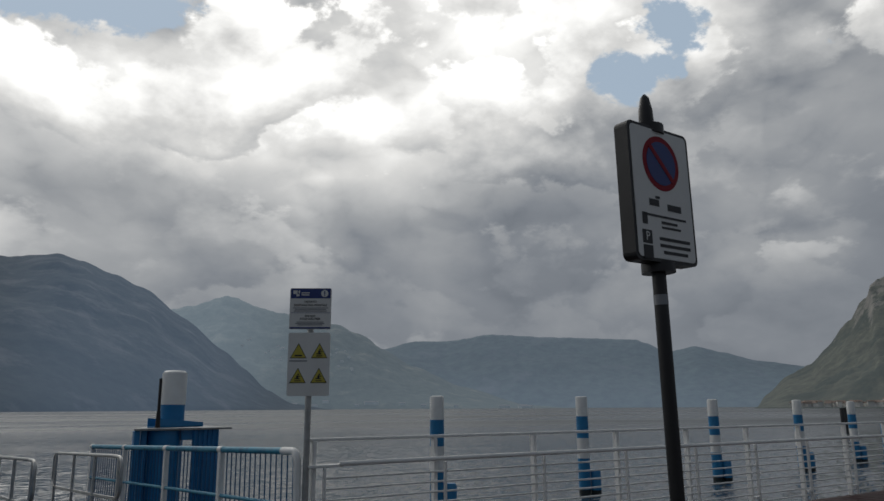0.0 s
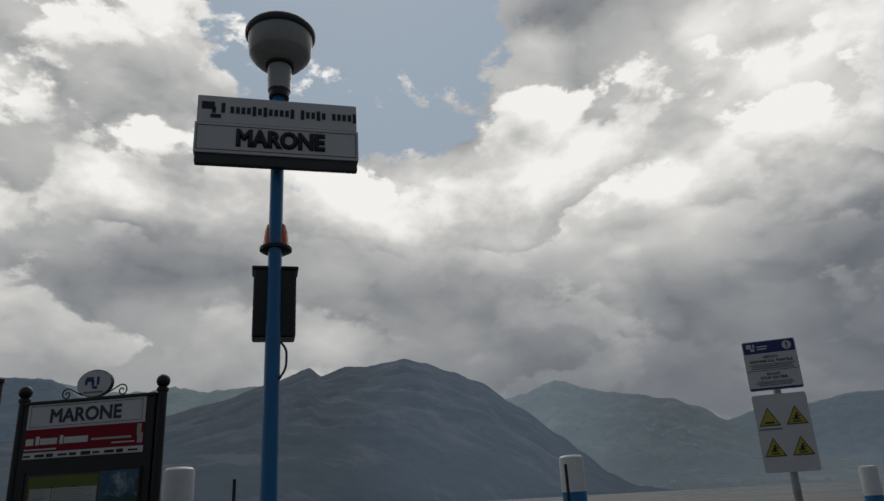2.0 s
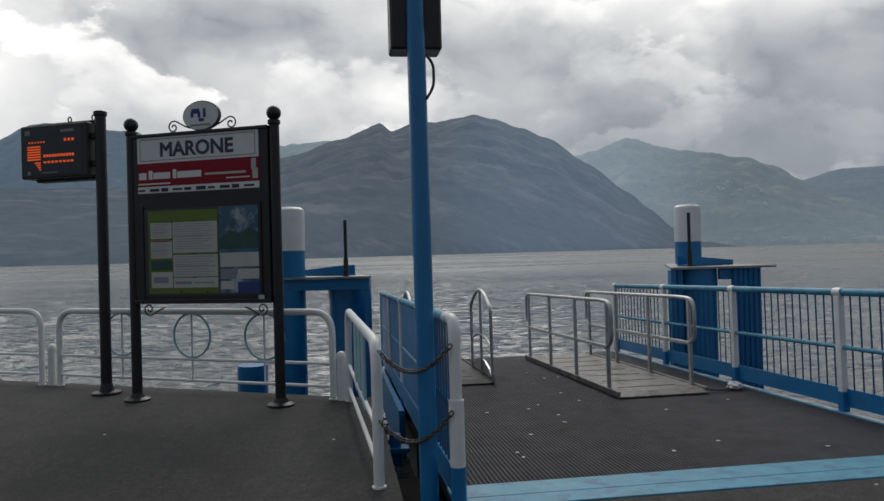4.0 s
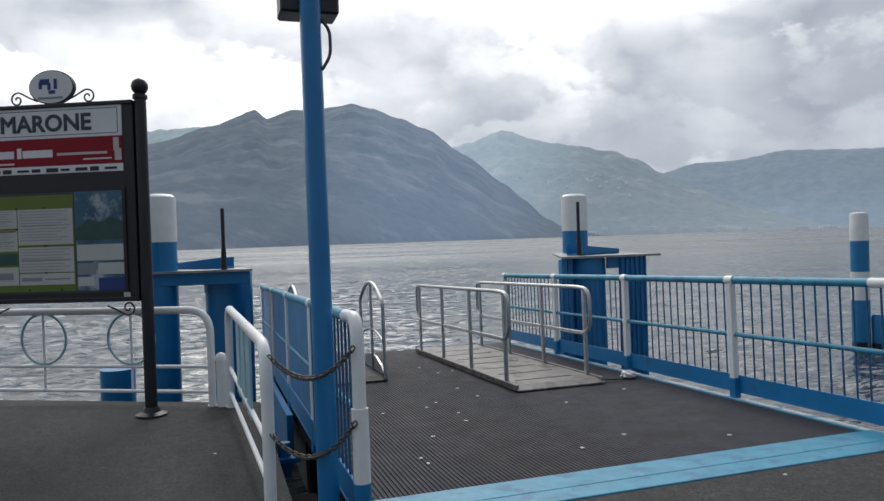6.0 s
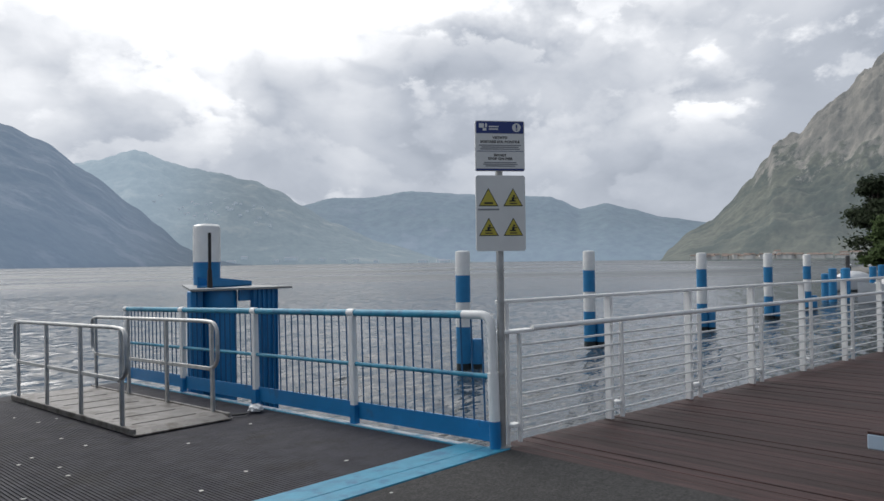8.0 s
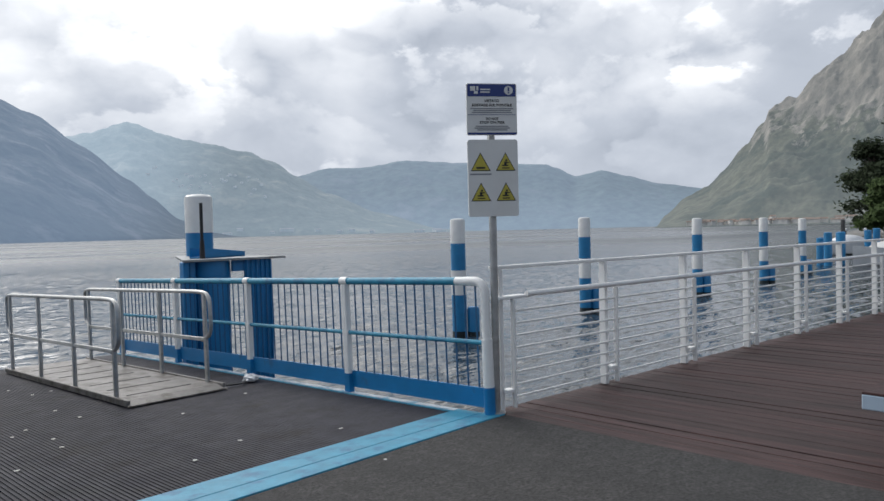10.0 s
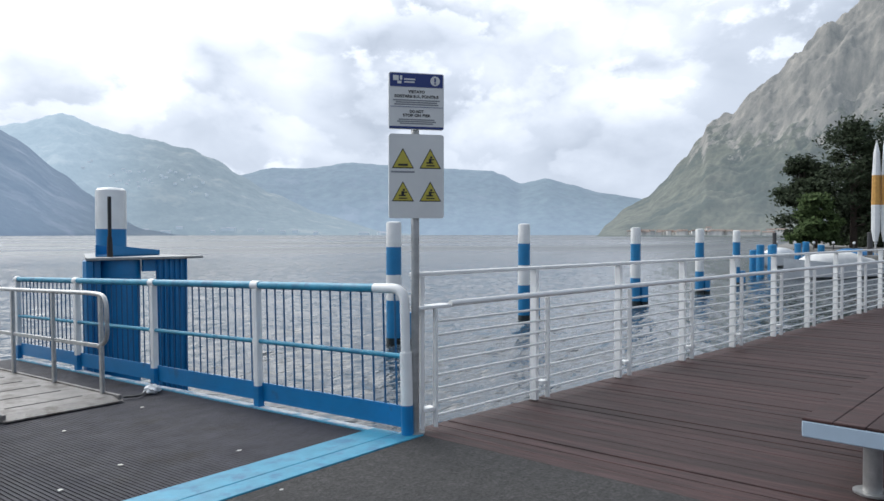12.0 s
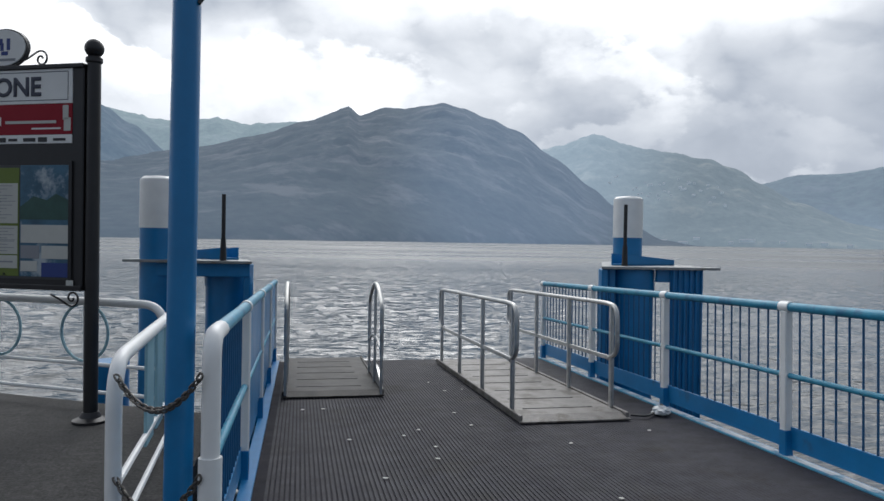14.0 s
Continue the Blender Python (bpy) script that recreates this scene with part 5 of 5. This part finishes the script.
# ---- far shore: land, village, trees, boats ----
tagged(part("ground_shore", prism([(43.3, -60), (43.3, 4.4), (47, 3.6), (57, 3.6), (61, 13), (66, 16), (260, 55), (260, -60)], -2.5, 0.25), M_CONCRETE), "grey concrete shore beyond the pier", "ground", kind="structure")


def house(az, d, slope_name, w, deep, h, turn, wall=None, roof=None):
    p = on_slope(slope_name, az, d)
    hs = tagged(empty_thing("house", pose(p.x, p.y, p.z - 1.2, 0, 0, az + turn)), "small plastered house with a terracotta roof across the lake", "house", "shore houses")
    part("wall", box((-w / 2, -deep / 2, 0), (w / 2, deep / 2, h)), wall or M_WALL, hs)
    bm = bmesh.new()
    e = 0.5
    vs = [bm.verts.new(q) for q in ((-w / 2 - e, -deep / 2 - e, h - 0.1), (w / 2 + e, -deep / 2 - e, h - 0.1), (w / 2 + e, deep / 2 + e, h - 0.1), (-w / 2 - e, deep / 2 + e, h - 0.1), (-w / 2 - e, 0, h + deep * 0.24), (w / 2 + e, 0, h + deep * 0.24))]
    for q in ((0, 1, 5, 4), (2, 3, 4, 5), (0, 4, 3), (1, 2, 5), (0, 3, 2, 1)):
        bm.faces.new([vs[i] for i in q])
    bmesh.ops.recalc_face_normals(bm, faces=bm.faces)
    part("roof", bm, roof or M_ROOF, hs)
    return hs


rng = random.Random(4)
for k in range(80):
    az = -64.9 - 7.4 * rng.random() ** 0.8
    d = 908 + 45 * rng.random() ** 1.2 * (0.35 if az > -67 or az < -71 else 1.0)
    house(az, d, "backdrop_cliff", 4 + 4 * rng.random(), 5 + 2 * rng.random(), 5 + 2.2 * rng.random(), 60 * rng.random() - 30)
for k in range(10):
    house(-71.5 - 5.5 * rng.random(), 908 + 12 * rng.random(), "backdrop_cliff", 8 + 10 * rng.random(), 7, 4 + 3 * rng.random(), 30 * rng.random() - 15)
for k in range(40):
    house(-24 - 8.5 * rng.random(), 2740 + 230 * rng.random(), "backdrop_mid_hill", 6 + 6 * rng.random(), 8, 4.5 + 3 * rng.random(), 60 * rng.random() - 30, M_WALL_FAR, M_ROOF_FAR)
for k in range(16):
    house(-28 - 20 * rng.random() ** 1.5, 2462 + 25 * rng.random(), "backdrop_mid_hill", 14 + 16 * rng.random(), 10, 7 + 4 * rng.random(), 30 * rng.random() - 15, M_WALL_FAR, M_ROOF_FAR)


def tree(x, y, height, wide, seed, mat, label, low=0.25):
    """Tapered trunk, limbs, and a crown of many small leaf blades in uneven clumps."""
    r = random.Random(seed)
    t = tagged(empty_thing("tree", pose(x, y, 0.2)), label, "tree", "shore trees")
    bm = tube([(0, 0, 0), (0.1, 0.05, height * 0.3), (-0.1, 0.1, height * 0.6), (0.05, 0, height * 0.9)], height * 0.03, 8, r_end=height * 0.006)
    clumps = []
    for k in range(34):
        a = r.random() * 2 * math.pi
        hz = low + (0.98 - low) * r.random() ** 0.9
        rad = wide * (1.05 - hz) ** 0.55 * (0.45 + 0.65 * r.random())
        c = Vector((rad * math.cos(a), rad * math.sin(a), height * hz))
        clumps.append((c, wide * (0.2 + 0.2 * r.random())))
        if k % 2 == 0:
            tube([(0, 0, height * hz * 0.75), c * 0.6 + Vector((0, 0, height * hz * 0.3)), c], height * 0.008, 5, bm=bm, r_end=0.02)
    part("trunk", bm, M_BARK, t, smooth=True)
    verts, faces = [], []
    for c, cr in clumps:
        for _ in range(300):
            v = Vector((r.gauss(0, 1), r.gauss(0, 1), r.gauss(0, 0.55)))
            v = c + v * cr * 0.55
            u = Vector((r.gauss(0, 1), r.gauss(0, 1), r.gauss(0, 0.6))).normalized() * (0.11 + 0.14 * r.random())
            w = u.orthogonal().normalized() * (0.07 + 0.09 * r.random())
            i = len(verts)
            verts += [v - u, v + w, v + u, v - w]
            faces.append((i, i + 1, i + 2, i + 3))
    me = bpy.data.meshes.new("crown")
    me.from_pydata(verts, [], faces)
    me.materials.append(mat)
    ob = new("crown", me)
    ob.parent = t
    return t


tree(70, 13.6, 8.6, 3.0, 1, M_LEAF, "dark green leafy tree on the shore", 0.12)
tree(70, 9.5, 11.2, 4.4, 2, M_LEAF, "tall dark green spreading tree on the shore", 0.15)
tree(73, 5.0, 13.5, 4.6, 3, M_LEAF, "tall dark green spreading tree on the shore", 0.15)
tree(74, 0.5, 13.0, 4.4, 5, M_LEAF, "tall dark green spreading tree on the shore", 0.15)
tree(65.5, 11.6, 4.6, 1.9, 4, M_LEAF2, "brighter green bushy tree on the shore", 0.1)
for k in range(9):
    tree(78 + 5 * (k % 3), -1 + 1.7 * k, 4.5 + 1.2 * (k % 3), 2.6, 20 + k, M_LEAF, "dark green hedge tree behind the shore", 0.02)


M_CANVAS = material("pale_canvas", (0.62, 0.62, 0.6), 0.8, vary=0.1, scale=3, bump=0.01, bump_scale=6)
M_TARP = material("blue_tarpaulin", (0.02, 0.16, 0.36), 0.6, vary=0.15, scale=3, bump=0.01, bump_scale=6)


def boat(x, y, turn, length, covered, label):
    b = tagged(empty_thing("motor_boat", pose(x, y, WATER_Z, 0, 0, turn)), label, "boat", "moored boats")
    n = 12
    bm = bmesh.new()
    rings = []
    for i in range(n + 1):
        t = i / n
        w = 1.15 * (1 - max(0, (t - 0.45) / 0.55) ** 2.2)
        sheer = 0.75 + 0.35 * t * t
        xx = length * (t - 0.5)
        rings.append([bm.verts.new(q) for q in ((xx, -w, sheer), (xx, -w * 0.85, 0.1), (xx, 0, -0.25), (xx, w * 0.85, 0.1), (xx, w, sheer))])
    for a, c in zip(rings, rings[1:]):
        for k in range(4):
            bm.faces.new((a[k], a[k + 1], c[k + 1], c[k]))
        bm.faces.new((a[4], a[0], c[0], c[4]))
    bm.faces.new(rings[0])
    bmesh.ops.remove_doubles(bm, verts=bm.verts, dist=0.01)
    bmesh.ops.recalc_face_normals(bm, faces=bm.faces)
    part("hull", bm, M_HULL, b, "white glass-fibre hull", smooth=True)
    bm = bmesh.new()
    u0, u1, peak, tall = (-0.49, 0.42, -0.12, 0.72) if covered else (-0.22, 0.3, 0.0, 0.55)
    rings = []
    for k in range(15):
        u = u0 + (u1 - u0) * k / 14
        f = (u - u0) / (peak - u0) if u < peak else (u1 - u) / (u1 - peak)
        hh = tall * max(0.0, math.sin(min(1.0, f) * math.pi / 2)) ** (0.5 if u < peak else 0.9) + 0.05 * math.sin(k * 2.1) * (1 if covered else 0)
        wide = (1.12 if covered else 0.85) * (1 - max(0, (u + 0.05) / 0.55) ** 2.0)
        rings.append([bm.verts.new((length * u, wide * math.cos(a), (0.7 if covered else 0.85) + max(0.03, hh) * math.sin(a) ** 0.8)) for a in (math.pi * q / 10 for q in range(11))])
    for a, c in zip(rings, rings[1:]):
        for k in range(10):
            bm.faces.new((a[k], a[k + 1], c[k + 1], c[k]))
    bm.faces.new(rings[0])
    bm.faces.new(rings[-1])
    bmesh.ops.recalc_face_normals(bm, faces=bm.faces)
    part("cover" if covered else "cabin", bm, covered or M_HULL, b, "canvas cover" if covered else "white cabin", smooth=True)
    part("rub_strip", tube([(-length * 0.48, -1.17, 0.72), (0, -1.17, 0.8), (length * 0.2, -1.02, 0.9)], 0.04, 6), M_DARK, b)
    return b


boat(39.6, 5.5, 150, 6.0, M_CANVAS, "white motor boat under a pale canvas cover")
boat(53.2, 11.4, 160, 6.2, None, "white motor boat with a low cabin at its mooring")
boat(49.3, 6.4, 152, 5.4, M_TARP, "white motor boat under a blue tarpaulin")
for k in range(7):
    p = tagged(empty_thing("globe_lamp", pose(58.5 + 0.4 * k, 4.6 + 1.5 * k, 0.2)), "small white globe lamp on a short post", "lamp", "globe lamps")
    part("stem", lathe([(0.05, 0), (0.05, 0.5)], 8), M_DARK, p)
    part("globe", lathe([(0.04, 0.5)] + [(0.11 * math.cos(a), 0.6 + 0.11 * math.sin(a)) for a in (radians(-70 + 20 * q) for q in range(9))], 12), M_HULL, p, smooth=True)
for x, y, t in ((56, 12.5, 1.6), (66, 22, 1.3), (60.5, 20, 1.3), (47, 4.6, 1.6)):
    p = tagged(empty_thing("timber_post", pose(x, y, 0)), "dark timber mooring post in the lake", "mooring post", "timber posts")
    part("shaft", lathe([(0.16, -3), (0.15, t - 0.03), (0.1, t)], 10), M_DARK, p, smooth=True)
for x, y, h in ((44.0, 3.85, 6.6), (44.2, 3.4, 7.0), (44.5, 2.95, 6.8), (44.8, 2.5, 7.0)):
    p = tagged(empty_thing("parasol", pose(x, y, 0.25)), "tall folded white and orange parasol on the shore", "parasol", "folded parasols")
    part("mast", lathe([(0.05, 0), (0.05, h)], 8), M_STEEL, p, smooth=True)
    part("lower_canvas", lathe([(0.12, 0.8), (0.22, 1.4), (0.24, 2.9)], 8), M_HULL, p)
    part("middle_canvas", lathe([(0.24, 2.9), (0.22, 4.6)], 8), material("orange_canvas", (0.55, 0.3, 0.08), 0.8), p, "orange canvas band")
    part("upper_canvas", lathe([(0.22, 4.6), (0.16, h - 0.7), (0.02, h)], 8), M_HULL, p)

# ---- litter on the gangway ----
rng = random.Random(11)
for k in range(20):
    x, y = XL + 0.3 + 3.1 * rng.random(), 0.7 + 4.6 * rng.random() ** 0.8
    if x > -1.75 and y > 2.8:
        y = 0.7 + 1.9 * rng.random()
    if x < -2.5 and y > 4.2:
        y = 2.0 + rng.random()
    bm = plate([(a * (0.012 + 0.012 * rng.random()), c * (0.01 + 0.01 * rng.random())) for a, c in ((1, 0.2), (0.4, 1), (-0.8, 0.7), (-1, -0.5), (0.3, -1))], -0.0005, 0.001)
    ob = tagged(part("paper_scrap", bm, M_PAPER), "small white scrap of paper on the deck", "litter", "scraps on the deck")
    ob.matrix_world = SLOPE @ pose(x, y, 0.003, 90, 0, 360 * rng.random())
for k in range(8):
    x, y = -7 + 6.2 * rng.random(), -1.8 + 4.5 * rng.random()
    if x > -4.4 and y > -0.1:
        y = -1.6 + 1.3 * rng.random()
    bm = plate([(a * 0.014, c * 0.011) for a, c in ((1, 0.2), (0.4, 1), (-0.8, 0.7), (-1, -0.5), (0.3, -1))], -0.0005, 0.001)
    ob = tagged(part("paper_scrap", bm, M_PAPER), "small white scrap of paper on the asphalt", "litter", "scraps on the quay")
    ob.matrix_world = pose(x, y, 0.002, 90, 0, 360 * rng.random())
bag = bmesh.new()
bmesh.ops.create_icosphere(bag, subdivisions=3, radius=0.075)
for v in bag.verts:
    v.co = v.co * (1 + 0.5 * noise.noise(v.co * 30))
    v.co.z = max(0.0, v.co.z * 0.6 + 0.03)
tagged(part("plastic_bag", bag, M_HULL), "crumpled pale plastic bag beside the guard rail", "litter").matrix_world = SLOPE @ pose(-0.3, 3.25, 0.004)
tagged(part("rope", tube(fillet([(-0.62, 3.2, 0.02), (-0.5, 3.12, 0.02), (-0.35, 3.28, 0.02), (-0.2, 3.3, 0.02), (-0.12, 3.6, 0.02)], 0.1), 0.012, 6), M_DARK), "dark mooring line lying by the gangplank", "rope").matrix_world = SLOPE

# ---- pier planks ----
WIDE = 0.142
unit = bmesh.new()
box((0.001, -1, -0.05), (WIDE - 0.001, 0, 0.0), 0.003, bm=unit)
first = None
for k in range(200):
    x = 0.01 + WIDE * k
    y1 = rail_y(x) + 0.05
    if first is None:
        first = part("plank", unit, M_PLANK, pier)
        ob = first
    else:
        ob = new("plank", first.data)
        ob.parent = pier
    ob.location = (x, y1, 0.001 - 0.006 * rng.random())
    ob.scale.x = 0.9 if k % 7 == 2 else 0.97 + 0.03 * rng.random()
    ob.scale.y = y1 + 9.4
